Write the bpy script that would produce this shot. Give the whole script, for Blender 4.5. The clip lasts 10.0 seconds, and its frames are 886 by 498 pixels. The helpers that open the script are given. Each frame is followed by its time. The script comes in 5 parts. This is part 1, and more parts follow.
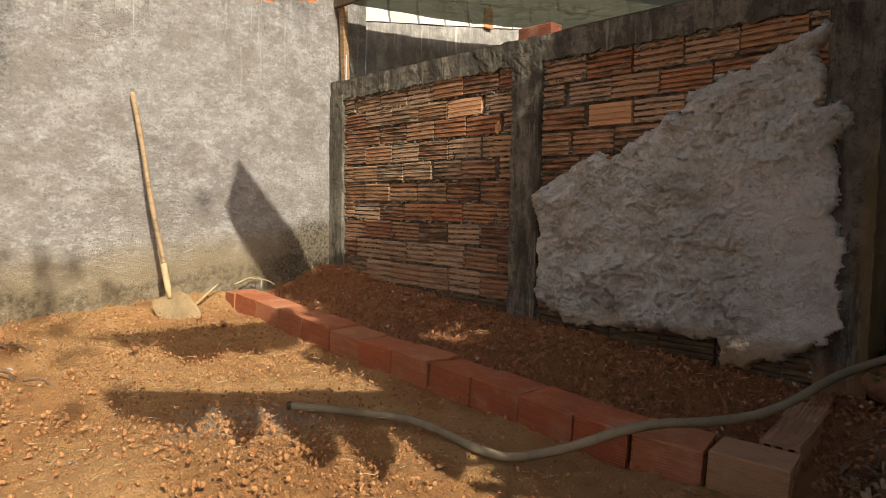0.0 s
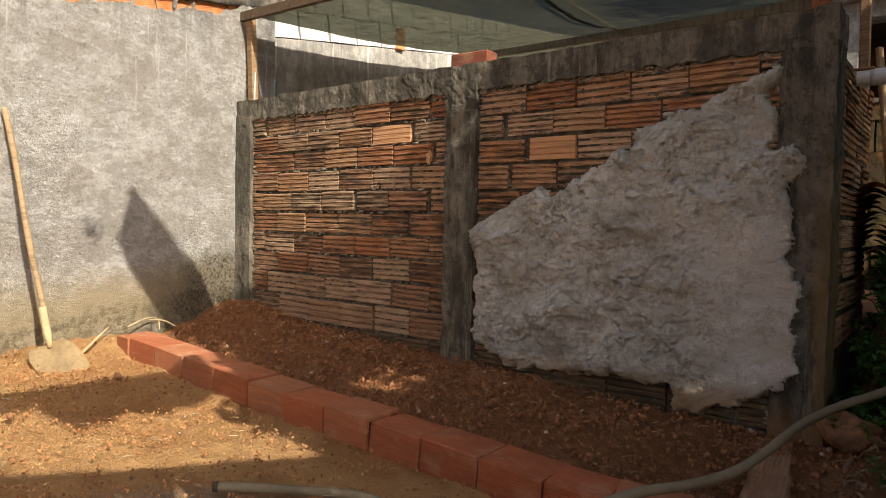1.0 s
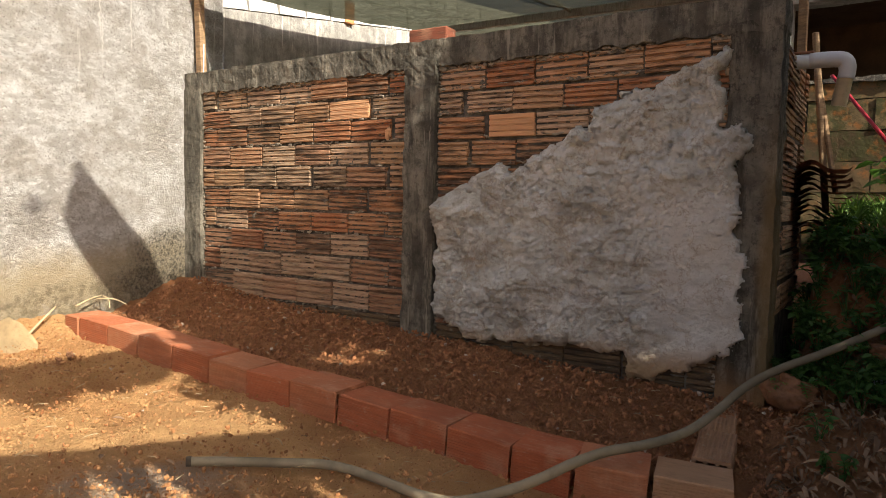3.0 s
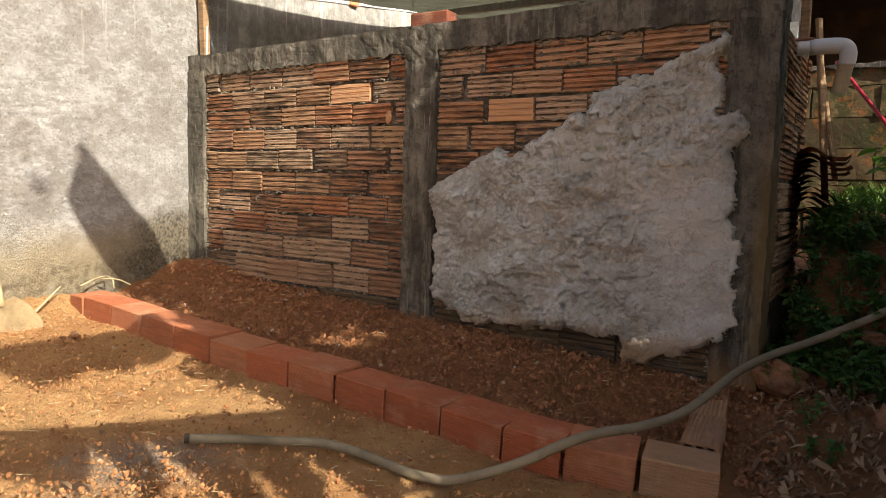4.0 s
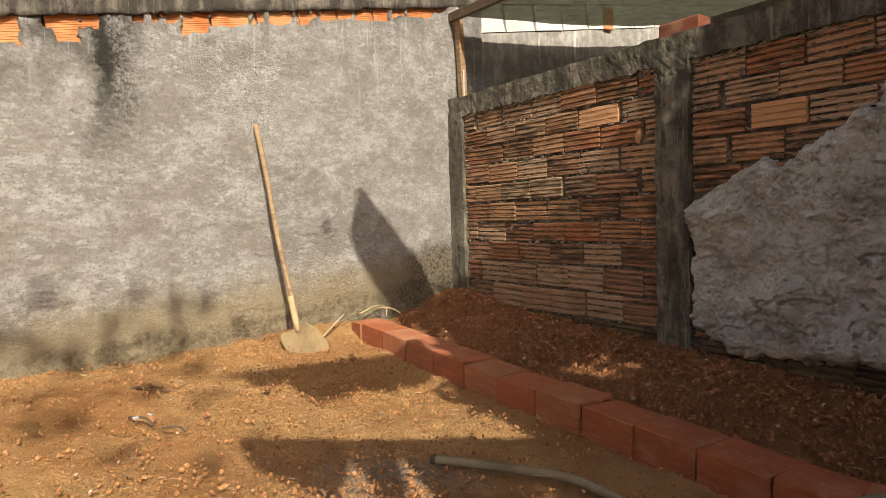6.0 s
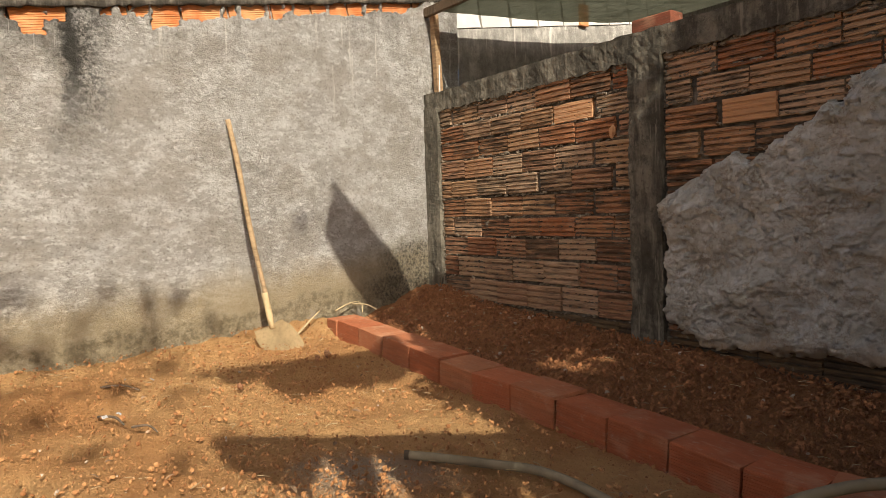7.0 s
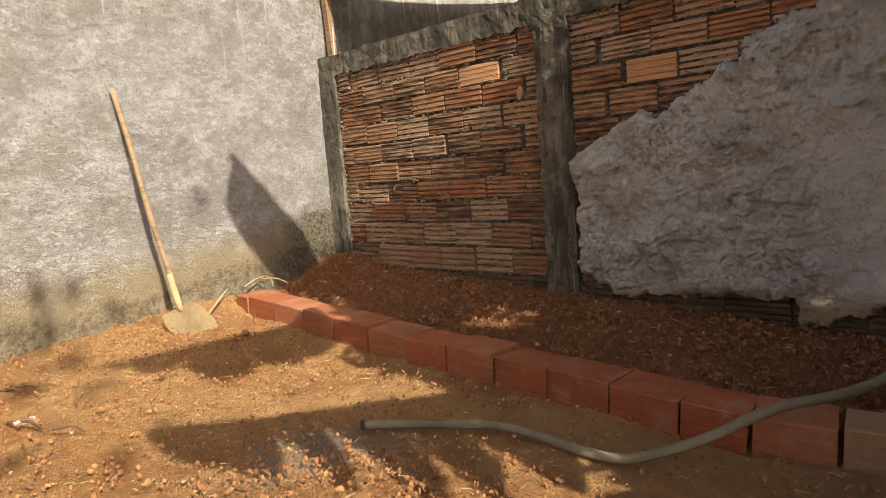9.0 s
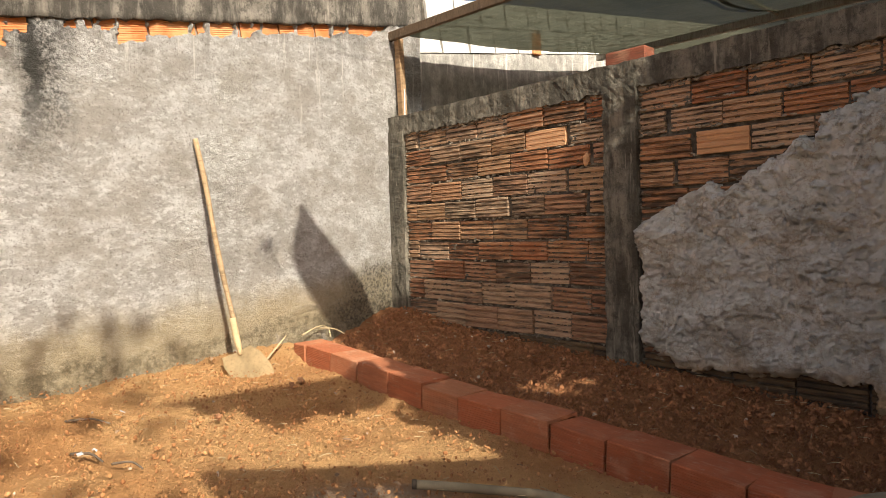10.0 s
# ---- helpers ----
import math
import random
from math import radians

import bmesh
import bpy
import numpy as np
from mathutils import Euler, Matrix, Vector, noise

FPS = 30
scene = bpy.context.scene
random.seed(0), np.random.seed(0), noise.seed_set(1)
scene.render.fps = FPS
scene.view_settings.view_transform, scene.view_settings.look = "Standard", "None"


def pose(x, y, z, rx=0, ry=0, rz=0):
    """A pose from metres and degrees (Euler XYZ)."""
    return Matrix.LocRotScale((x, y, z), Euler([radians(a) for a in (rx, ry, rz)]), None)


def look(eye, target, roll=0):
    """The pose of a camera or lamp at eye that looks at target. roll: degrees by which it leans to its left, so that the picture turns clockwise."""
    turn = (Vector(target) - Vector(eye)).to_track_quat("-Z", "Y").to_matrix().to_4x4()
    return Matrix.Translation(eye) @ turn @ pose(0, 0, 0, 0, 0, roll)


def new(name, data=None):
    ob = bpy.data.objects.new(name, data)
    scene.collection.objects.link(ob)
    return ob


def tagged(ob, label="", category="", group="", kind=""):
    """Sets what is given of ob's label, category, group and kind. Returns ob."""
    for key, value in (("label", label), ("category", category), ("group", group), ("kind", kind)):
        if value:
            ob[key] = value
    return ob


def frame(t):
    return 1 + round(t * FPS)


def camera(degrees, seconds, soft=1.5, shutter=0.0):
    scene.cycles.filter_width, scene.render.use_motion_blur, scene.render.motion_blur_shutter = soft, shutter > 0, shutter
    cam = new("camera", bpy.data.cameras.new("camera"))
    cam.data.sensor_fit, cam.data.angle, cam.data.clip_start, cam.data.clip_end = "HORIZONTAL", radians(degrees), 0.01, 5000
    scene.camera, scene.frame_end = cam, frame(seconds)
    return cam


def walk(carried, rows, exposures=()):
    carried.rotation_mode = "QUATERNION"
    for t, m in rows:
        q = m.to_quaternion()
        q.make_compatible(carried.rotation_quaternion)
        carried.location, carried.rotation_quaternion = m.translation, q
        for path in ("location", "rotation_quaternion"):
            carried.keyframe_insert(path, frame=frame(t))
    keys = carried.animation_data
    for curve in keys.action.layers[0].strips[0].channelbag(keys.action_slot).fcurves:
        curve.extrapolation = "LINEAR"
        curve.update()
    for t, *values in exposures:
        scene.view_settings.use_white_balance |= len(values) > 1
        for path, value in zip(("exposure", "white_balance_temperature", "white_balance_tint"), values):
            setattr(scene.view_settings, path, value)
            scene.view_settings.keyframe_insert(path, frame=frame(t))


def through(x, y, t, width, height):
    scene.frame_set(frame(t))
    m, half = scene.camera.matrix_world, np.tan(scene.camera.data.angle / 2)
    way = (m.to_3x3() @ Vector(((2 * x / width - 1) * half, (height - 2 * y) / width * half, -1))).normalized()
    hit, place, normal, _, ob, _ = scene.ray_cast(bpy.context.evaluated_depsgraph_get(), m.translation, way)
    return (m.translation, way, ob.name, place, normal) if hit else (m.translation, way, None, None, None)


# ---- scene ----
cam = camera(66.8, 10.0, soft=0.6)
PATH = [
    (0, (4.005, -2.571, 0.796), (2.524, -1.233, 0.667), 0.9),
    (0.5, (3.78, -2.509, 0.838), (2.354, -1.113, 0.71), -1.4),
    (1, (3.686, -2.548, 0.882), (2.445, -0.981, 0.807), 1.1),
    (1.5, (3.603, -2.579, 0.885), (2.714, -0.796, 0.714), 3.3),
    (2, (3.657, -2.608, 0.883), (2.727, -0.84, 0.777), 2.8),
    (2.5, (3.653, -2.609, 0.892), (2.585, -0.919, 0.82), -0.2),
    (3, (3.638, -2.637, 0.873), (2.544, -0.969, 0.734), 1.1),
    (3.2, (3.602, -2.667, 0.87), (2.566, -0.962, 0.732), 1.5),
    (4.3, (3.703, -2.586, 0.88), (2.518, -0.987, 0.683), 1.2),
    (4.5, (3.679, -2.531, 0.855), (2.361, -1.031, 0.743), -0.3),
    (5, (3.691, -2.502, 0.852), (2.106, -1.284, 0.765), -0.8),
    (5.5, (3.718, -2.515, 0.855), (2.032, -1.443, 0.759), -1.7),
    (7, (3.731, -2.492, 0.844), (2.09, -1.354, 0.739), -1.9),
    (7.5, (3.709, -2.447, 0.825), (1.994, -1.435, 0.636), -3.5),
    (8, (3.699, -2.501, 0.848), (2.055, -1.387, 0.608), 1.0),
    (8.5, (3.64, -2.588, 0.866), (2.076, -1.359, 0.66), -1.3),
    (9, (3.591, -2.662, 0.868), (2.197, -1.247, 0.633), -4.5),
    (9.5, (3.582, -2.677, 0.856), (2.372, -1.095, 0.668), -1.7),
    (10, (3.576, -2.693, 0.874), (2.07, -1.377, 0.82), -1.5),
]
EXPO = [(0, 0.08), (0.5, 0.25), (1, 0.34), (1.5, 1.1), (2, 1.4), (2.5, 1.1), (3, 0.68), (4.5, 0.66), (5, 0.28), (5.5, 0.03), (7, 0.07), (7.5, 0.07), (8, 0.05), (8.5, 0.07), (9, 0.26), (9.5, 0.54), (10, 0.44)]
walk(cam, [(t, look(eye, target, roll)) for t, eye, target, roll in PATH], [(t, stops + 0.12, 6850 - 330 * min(stops, 1.2), 10) for t, stops in EXPO])

# ---- world, sun ----
SUN_DIR = Vector((0.79, -0.19, 0.60)).normalized()     # towards the sun
world = bpy.data.worlds.new("sky")
scene.world = world
world.use_nodes = True
wn = world.node_tree
sky = wn.nodes.new("ShaderNodeTexSky")
sky.sky_type, sky.sun_disc = "NISHITA", False
sky.air_density, sky.dust_density, sky.ozone_density = 0.6, 5.0, 0.3
sky.sun_elevation = math.asin(SUN_DIR.z)
sky.sun_rotation = math.atan2(SUN_DIR.x, SUN_DIR.y)
wn.links.new(sky.outputs[0], wn.nodes["Background"].inputs[0])
wn.nodes["Background"].inputs[1].default_value = 0.096
sun = new("sun", bpy.data.lights.new("sun", "SUN"))
sun.data.energy, sun.data.angle, sun.data.color = 5.0, radians(0.42), (1.0, 0.92, 0.78)
sun.matrix_world = look(SUN_DIR * 30, (0, 0, 0))


# ---- materials ----
def rgb(v):
    return (v[0], v[1], v[2], 1.0)


class Mat:
    """A principled material on object coordinates, shifted by each object's random number."""

    def __init__(self, name, rough=0.9, metal=0.0, shift=True):
        self.m = bpy.data.materials.new(name)
        self.m.use_nodes = True
        self.t = self.m.node_tree
        self.b = self.t.nodes["Principled BSDF"]
        self.b.inputs["Roughness"].default_value = rough
        self.b.inputs["Metallic"].default_value = metal
        self.b.inputs["Specular IOR Level"].default_value = 0.3
        tc = self.n("ShaderNodeTexCoord")
        self.co = tc.outputs["Object"]
        self.info = self.n("ShaderNodeObjectInfo")
        if shift:
            k = self.math("MULTIPLY", self.info.outputs["Random"], 37.0)
            add = self.n("ShaderNodeVectorMath")
            self.link(self.co, add.inputs[0])
            self.link(k, add.inputs[1])
            self.co = add.outputs[0]
        self.height = None

    def n(self, kind):
        return self.t.nodes.new(kind)

    def link(self, a, b):
        self.t.links.new(a, b)

    def put(self, sock, v):
        if isinstance(v, (int, float)):
            sock.default_value = v
        elif isinstance(v, tuple):
            sock.default_value = rgb(v)
        else:
            self.link(v, sock)

    def math(self, op, a, b=0.0, clamp=False):
        n = self.n("ShaderNodeMath")
        n.operation, n.use_clamp = op, clamp
        self.put(n.inputs[0], a)
        self.put(n.inputs[1], b)
        return n.outputs[0]

    def scaled(self, s):
        n = self.n("ShaderNodeVectorMath")
        n.operation = "MULTIPLY"
        self.link(self.co, n.inputs[0])
        n.inputs[1].default_value = s
        return n.outputs[0]

    def noise(self, scale, detail=4.0, rough=0.6, stretch=None, warp=0.0):
        n = self.n("ShaderNodeTexNoise")
        self.link(self.scaled(stretch) if stretch else self.co, n.inputs["Vector"])
        n.inputs["Scale"].default_value, n.inputs["Detail"].default_value = scale, detail
        n.inputs["Roughness"].default_value, n.inputs["Distortion"].default_value = rough, warp
        return n.outputs[0]

    def cells(self, scale, feature="F1"):
        n = self.n("ShaderNodeTexVoronoi")
        n.feature = feature
        self.link(self.co, n.inputs["Vector"])
        n.inputs["Scale"].default_value = scale
        return n.outputs[0]

    def ramp(self, v, lo, hi, a=0.0, b=1.0):
        n = self.n("ShaderNodeMapRange")
        n.interpolation_type = "SMOOTHSTEP"
        self.put(n.inputs[0], v)
        for i, x in enumerate((lo, hi, a, b)):
            n.inputs[i + 1].default_value = x
        return n.outputs[0]

    def mix(self, f, a, b, how="MIX"):
        n = self.n("ShaderNodeMix")
        n.data_type, n.blend_type = "RGBA", how
        self.put(n.inputs[0], f)
        self.put(n.inputs[6], a)
        self.put(n.inputs[7], b)
        return n.outputs[2]

    def colour(self, v):
        self.put(self.b.inputs["Base Color"], v)

    def bump(self, v, dist=0.01, strength=1.0):
        n = self.n("ShaderNodeBump")
        n.inputs["Distance"].default_value, n.inputs["Strength"].default_value = dist, strength
        self.link(v, n.inputs["Height"])
        if self.height is not None:
            self.link(self.height, n.inputs["Normal"])
        self.height = n.outputs[0]
        self.link(self.height, self.b.inputs["Normal"])

    def axis(self, i):
        n = self.n("ShaderNodeSeparateXYZ")
        self.link(self.co, n.inputs[0])
        return n.outputs[i]


def plain(name, c, rough=0.8, metal=0.0, vary=0.25, scale=18.0, bump=0.002):
    """Two scales of wear on one colour."""
    m = Mat(name, rough, metal)
    big, small = m.noise(scale * 0.25, 3), m.noise(scale * 3, 5)
    dark, light = tuple(x * (1 - vary) for x in c), tuple(min(1, x * (1 + vary)) for x in c)
    col = m.mix(m.ramp(big, 0.35, 0.65), dark, light)
    col = m.mix(m.ramp(small, 0.45, 0.75, 0, 0.5), col, tuple(x * (1 - 1.6 * vary) if vary < 0.6 else x * 0.2 for x in c))
    m.colour(col)
    if bump:
        m.bump(small, bump, 0.6)
    return m.m


def soil_material():
    m = Mat("red_earth", 0.95, shift=False)
    big, mid, fine = m.noise(1.6, 4), m.noise(14, 6, 0.7), m.noise(95, 5, 0.7)
    col = m.mix(m.ramp(big, 0.35, 0.65), (0.47, 0.235, 0.092), (0.61, 0.36, 0.158))
    col = m.mix(m.ramp(mid, 0.50, 0.76, 0, 0.55), col, (0.37, 0.155, 0.058))
    col = m.mix(m.ramp(fine, 0.55, 0.8, 0, 0.55), col, (0.72, 0.47, 0.25))
    # darker fresh earth in the bed behind the border
    bed = m.math("ADD", m.axis(1), m.math("MULTIPLY", m.noise(6, 4), 0.1))
    col = m.mix(m.ramp(bed, -0.72, -0.60, 0, 0.8), col, (0.31, 0.128, 0.055))
    # spilled cement dust in the yard
    d = m.n("ShaderNodeVectorMath")
    d.operation = "DISTANCE"
    m.link(m.co, d.inputs[0])
    d.inputs[1].default_value = (2.02, -1.62, 0.1)
    dust = m.math("ADD", d.outputs["Value"], m.math("MULTIPLY", m.noise(5, 5), 0.55))
    col = m.mix(m.ramp(dust, 0.32, 0.62, 0.8, 0.0), col, (0.40, 0.335, 0.27))
    # damp, leafy earth on the slope beside the wall
    wet = m.math("ADD", m.axis(0), m.math("MULTIPLY", m.noise(3, 4), 0.5))
    col = m.mix(m.math("MULTIPLY", m.ramp(wet, 3.80, 4.25), m.ramp(m.axis(1), -1.3, -0.8)), col, (0.21, 0.13, 0.08))
    m.colour(col)
    m.bump(mid, 0.05, 0.6)
    m.bump(m.noise(42, 6, 0.8), 0.03, 0.9)
    m.bump(fine, 0.014, 0.9)
    return m.m


def brick_material(name, a, b, stain, ridge=0.0, pale=0.35, odd=0.0):
    """Fired clay: each brick its own tone, blotched, sooty in drips, chalky where lime has run over it."""
    m = Mat(name, 0.85)
    big, mid, fine = m.noise(7, 4), m.noise(30, 5), m.noise(190, 4, 0.7)
    tone = m.info.outputs["Random"]
    other = m.math("FRACT", m.math("MULTIPLY", tone, 13.7))
    col = m.mix(tone, a, b)
    col = m.mix(m.math("MULTIPLY", m.ramp(other, 0.55, 0.95), odd), col, (0.55, 0.43, 0.30))
    col = m.mix(m.ramp(big, 0.5, 0.75, 0, pale), col, (0.62, 0.40, 0.26))
    streak = m.noise(10, 5, 0.65, (0.6, 1, 5.0))
    dirt = m.math("ADD", streak, m.math("MULTIPLY", m.math("SUBTRACT", m.math("FRACT", m.math("MULTIPLY", tone, 7.31)), 0.5), 0.17))
    col = m.mix(m.ramp(dirt, 0.42, 0.68, 0, stain), col, (0.055, 0.038, 0.026))
    col = m.mix(m.ramp(m.noise(60, 6, 0.75, (0.25, 1, 4.0)), 0.50, 0.64, 0, stain * 0.75), col, (0.065, 0.045, 0.03))
    col = m.mix(m.ramp(m.noise(110, 4, 0.6, (0.12, 1, 3.0)), 0.58, 0.68, 0, 0.4 * pale), col, (0.72, 0.58, 0.42))
    col = m.mix(m.ramp(mid, 0.6, 0.75, 0, 0.35), col, (0.50, 0.42, 0.33))
    m.colour(col)
    if ridge:
        w = m.math("SINE", m.math("MULTIPLY", m.axis(2), 2 * math.pi / ridge))
        m.bump(w, 0.0006, 0.6)
    m.bump(fine, 0.003, 0.8)
    m.bump(mid, 0.004, 0.5)
    return m.m


def concrete_material(name, light, dark, amount=0.6, ochre=False):
    """Weathered concrete: soot in vertical runs, pits and a sandy grain; ochre: rusty runs down one arris."""
    m = Mat(name, 0.92, shift=False)
    streak, mid, fine = m.noise(7, 6, 0.7, (1.6, 1.6, 0.30)), m.noise(9, 8, 0.72), m.noise(170, 5, 0.75)
    col = m.mix(m.ramp(mid, 0.38, 0.64), light, tuple(x * 0.55 for x in light))
    col = m.mix(m.ramp(streak, 0.40, 0.58, 0, amount), col, dark)
    col = m.mix(m.ramp(m.noise(22, 8, 0.8), 0.50, 0.60, 0, amount * 0.75), col, dark)
    col = m.mix(m.ramp(m.noise(16, 4, 0.6, (1.4, 1.4, 0.10)), 0.60, 0.68, 0, 0.55), col, tuple(min(1, x * 1.45) for x in light))
    if ochre:
        edge = m.math("ADD", m.axis(0), m.math("MULTIPLY", m.math("SUBTRACT", m.noise(3, 5), 0.5), 0.08))
        band = m.math("MULTIPLY", m.ramp(edge, WALL_END - 0.06, WALL_END - 0.015), m.ramp(m.axis(2), 1.35, 0.7))
        col = m.mix(m.math("MULTIPLY", band, 0.6), col, (0.30, 0.21, 0.095))
        foot = m.math("ADD", m.axis(2), m.math("MULTIPLY", m.noise(5, 5), 0.2))
        col = m.mix(m.ramp(foot, 0.26, 0.42, 0.8, 0), col, (0.36, 0.20, 0.09))
    grit = m.cells(240)
    col = m.mix(m.ramp(fine, 0.58, 0.74, 0, 0.5), col, tuple(min(1, x * 1.6) for x in light))
    col = m.mix(m.ramp(grit, 0.10, 0.25, 0.5, 0), col, dark)
    m.colour(col)
    m.bump(m.noise(38, 8, 0.8), 0.014, 0.9)
    m.bump(fine, 0.006, 0.9)
    return m.m


def render_material():
    """Rough lime render of the long wall: grey white, yellowed and damp at the foot, black drips under the coping."""
    m = Mat("old_render", 0.95, shift=False)
    big, mid, fine = m.noise(1.5, 4), m.noise(7, 10, 0.78, (1, 0.75, 1.5)), m.noise(75, 8, 0.85)
    col = m.mix(m.ramp(big, 0.35, 0.65), (0.58, 0.57, 0.545), (0.47, 0.455, 0.43))
    col = m.mix(m.ramp(mid, 0.46, 0.60, 0, 0.65), col, (0.84, 0.84, 0.83))
    col = m.mix(m.ramp(m.noise(28, 9, 0.82, (1, 0.6, 1.3)), 0.50, 0.57, 0, 0.7), col, (0.88, 0.88, 0.87))
    col = m.mix(m.ramp(m.noise(3.2, 9, 0.75, (1, 0.8, 1.3)), 0.47, 0.60, 0, 0.6), col, (0.40, 0.365, 0.315))
    col = m.mix(m.ramp(m.noise(19, 8, 0.8), 0.52, 0.62, 0, 0.45), col, (0.40, 0.365, 0.32))
    col = m.mix(m.ramp(fine, 0.53, 0.60, 0, 0.8), col, (0.20, 0.18, 0.155))
    edge = m.math("ADD", m.math("SUBTRACT", m.axis(2), m.math("MULTIPLY", m.axis(1), 0.07)), m.math("MULTIPLY", m.noise(2.2, 8, 0.75), 0.34))
    col = m.mix(m.ramp(edge, 0.68, 0.92, 0.75, 0), col, (0.52, 0.42, 0.25))
    col = m.mix(m.math("MULTIPLY", m.ramp(edge, 0.61, 0.66, 0.65, 0), m.ramp(m.noise(26, 8, 0.8), 0.44, 0.58, 0.15, 1)), col, (0.17, 0.14, 0.085))
    # bare pale cement where the foot was patched
    col = m.mix(m.math("MULTIPLY", m.ramp(m.noise(4, 6, 0.7), 0.56, 0.64), m.ramp(edge, 0.50, 0.58, 0.6, 0)), col, (0.50, 0.46, 0.41))
    # black mould in the damp corner
    corner = m.math("ADD", m.axis(1), m.math("MULTIPLY", m.math("SUBTRACT", m.noise(4, 6, 0.7), 0.5), 0.8))
    mould = m.math("MULTIPLY", m.ramp(corner, -0.62, -0.25), m.ramp(edge, 0.78, 0.90, 1, 0))
    col = m.mix(m.math("MULTIPLY", mould, m.ramp(m.noise(60, 7, 0.8), 0.40, 0.55, 0.9, 0.35)), col, (0.06, 0.055, 0.045))
    high = m.ramp(m.math("SUBTRACT", m.axis(2), m.math("MULTIPLY", m.axis(1), 0.185)), 1.80, 2.25, 0, 1)
    streak = m.noise(6, 7, 0.7, (1.0, 1.0, 0.12))
    col = m.mix(m.math("MULTIPLY", m.ramp(streak, 0.49, 0.62, 0, 0.55), high), col, (0.17, 0.15, 0.125))
    low_left = m.math("MULTIPLY", m.ramp(m.axis(1), -1.75, -2.1), m.math("MULTIPLY", high, m.ramp(m.noise(5, 9, 0.8), 0.42, 0.58)))
    col = m.mix(m.math("MULTIPLY", low_left, 0.75), col, (0.10, 0.092, 0.078))
    # lime runs, thin and white
    pale = m.noise(24, 5, 0.65, (1.0, 1.0, 0.05))
    col = m.mix(m.math("MULTIPLY", m.ramp(pale, 0.60, 0.67, 0, 0.8), m.ramp(m.axis(2), 1.3, 1.8, 0, 1)), col, (0.84, 0.82, 0.78))
    # one black runnel under a gap in the coping, with paler crumbs standing in it
    off = m.math("ADD", m.math("ADD", m.axis(1), 2.06), m.math("MULTIPLY", m.math("SUBTRACT", m.noise(3.5, 8, 0.75), 0.5), 0.34))
    wide = m.math("MULTIPLY", m.ramp(off, -0.12, -0.05), m.ramp(off, 0.00, 0.20, 1, 0))
    run = m.math("MULTIPLY", wide, m.ramp(m.axis(2), 0.95, 1.65, 0, 1))
    run = m.math("MULTIPLY", run, m.ramp(m.noise(48, 8, 0.85), 0.44, 0.56, 1.0, 0.15))
    core = m.math("MULTIPLY", m.ramp(m.math("ABSOLUTE", m.math("ADD", off, 0.03)), 0.015, 0.06, 0.95, 0), m.ramp(m.axis(2), 1.15, 1.6, 0, 1))
    run = m.math("MAXIMUM", run, core)
    col = m.mix(m.math("MULTIPLY", run, 0.95), col, (0.03, 0.03, 0.026))
    m.colour(col)
    m.bump(m.noise(24, 10, 0.80, (1, 0.7, 1.4)), 0.08, 1.0)
    m.bump(m.noise(150, 5, 0.8), 0.012, 1.0)
    return m.m


def plaster_material():
    m = Mat("thrown_plaster", 0.95, shift=False)
    big, mid, fine = m.noise(2.2, 4), m.noise(9, 9, 0.76), m.noise(95, 7, 0.8)
    col = m.mix(m.ramp(big, 0.35, 0.65), (0.64, 0.645, 0.60), (0.50, 0.495, 0.45))
    col = m.mix(m.ramp(mid, 0.49, 0.58, 0, 0.7), col, (0.70, 0.705, 0.68))
    col = m.mix(m.ramp(m.noise(3.5, 8, 0.78), 0.50, 0.62, 0, 0.6), col, (0.38, 0.345, 0.285))
    smooth = m.math("MULTIPLY", m.ramp(m.axis(0), 2.75, 3.0), m.ramp(m.axis(2), 1.0, 0.85))
    col = m.mix(m.math("MULTIPLY", smooth, 0.55), col, (0.74, 0.73, 0.70))
    # ochre rims along the ledges of the throws
    col = m.mix(m.ramp(m.math("ABSOLUTE", m.math("SUBTRACT", m.noise(5, 7, 0.7), 0.5)), 0.0, 0.014, 0.5, 0), col, (0.36, 0.27, 0.17))
    col = m.mix(m.ramp(fine, 0.55, 0.68, 0, 0.6), col, (0.23, 0.20, 0.16))
    foot = m.math("ADD", m.axis(2), m.math("MULTIPLY", m.noise(5, 6), 0.2))
    col = m.mix(m.ramp(foot, 0.32, 0.46, 0.85, 0), col, (0.44, 0.28, 0.13))
    m.colour(col)
    m.bump(m.noise(17, 12, 0.70), 0.030, 1.0)
    m.bump(m.noise(60, 6, 0.7), 0.006, 0.8)
    return m.m


M_SOIL = soil_material()
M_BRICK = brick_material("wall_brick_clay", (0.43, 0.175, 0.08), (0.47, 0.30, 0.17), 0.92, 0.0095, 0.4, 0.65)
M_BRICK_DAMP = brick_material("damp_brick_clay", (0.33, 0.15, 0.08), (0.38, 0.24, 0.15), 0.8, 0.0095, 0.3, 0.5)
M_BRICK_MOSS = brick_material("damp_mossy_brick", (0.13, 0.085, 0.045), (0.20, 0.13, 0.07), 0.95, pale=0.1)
M_BRICK_PALE = brick_material("pale_brick_clay", (0.64, 0.36, 0.19), (0.62, 0.34, 0.17), 0.12, 0.0095)
M_CURB = brick_material("new_brick_clay", (0.42, 0.115, 0.048), (0.46, 0.19, 0.095), 0.22, 0.0, 0.35)
M_CURB_PALE = brick_material("dusty_brick_clay", (0.40, 0.22, 0.125), (0.43, 0.25, 0.14), 0.3, 0.0, 0.2)
WALL_END = 3.31
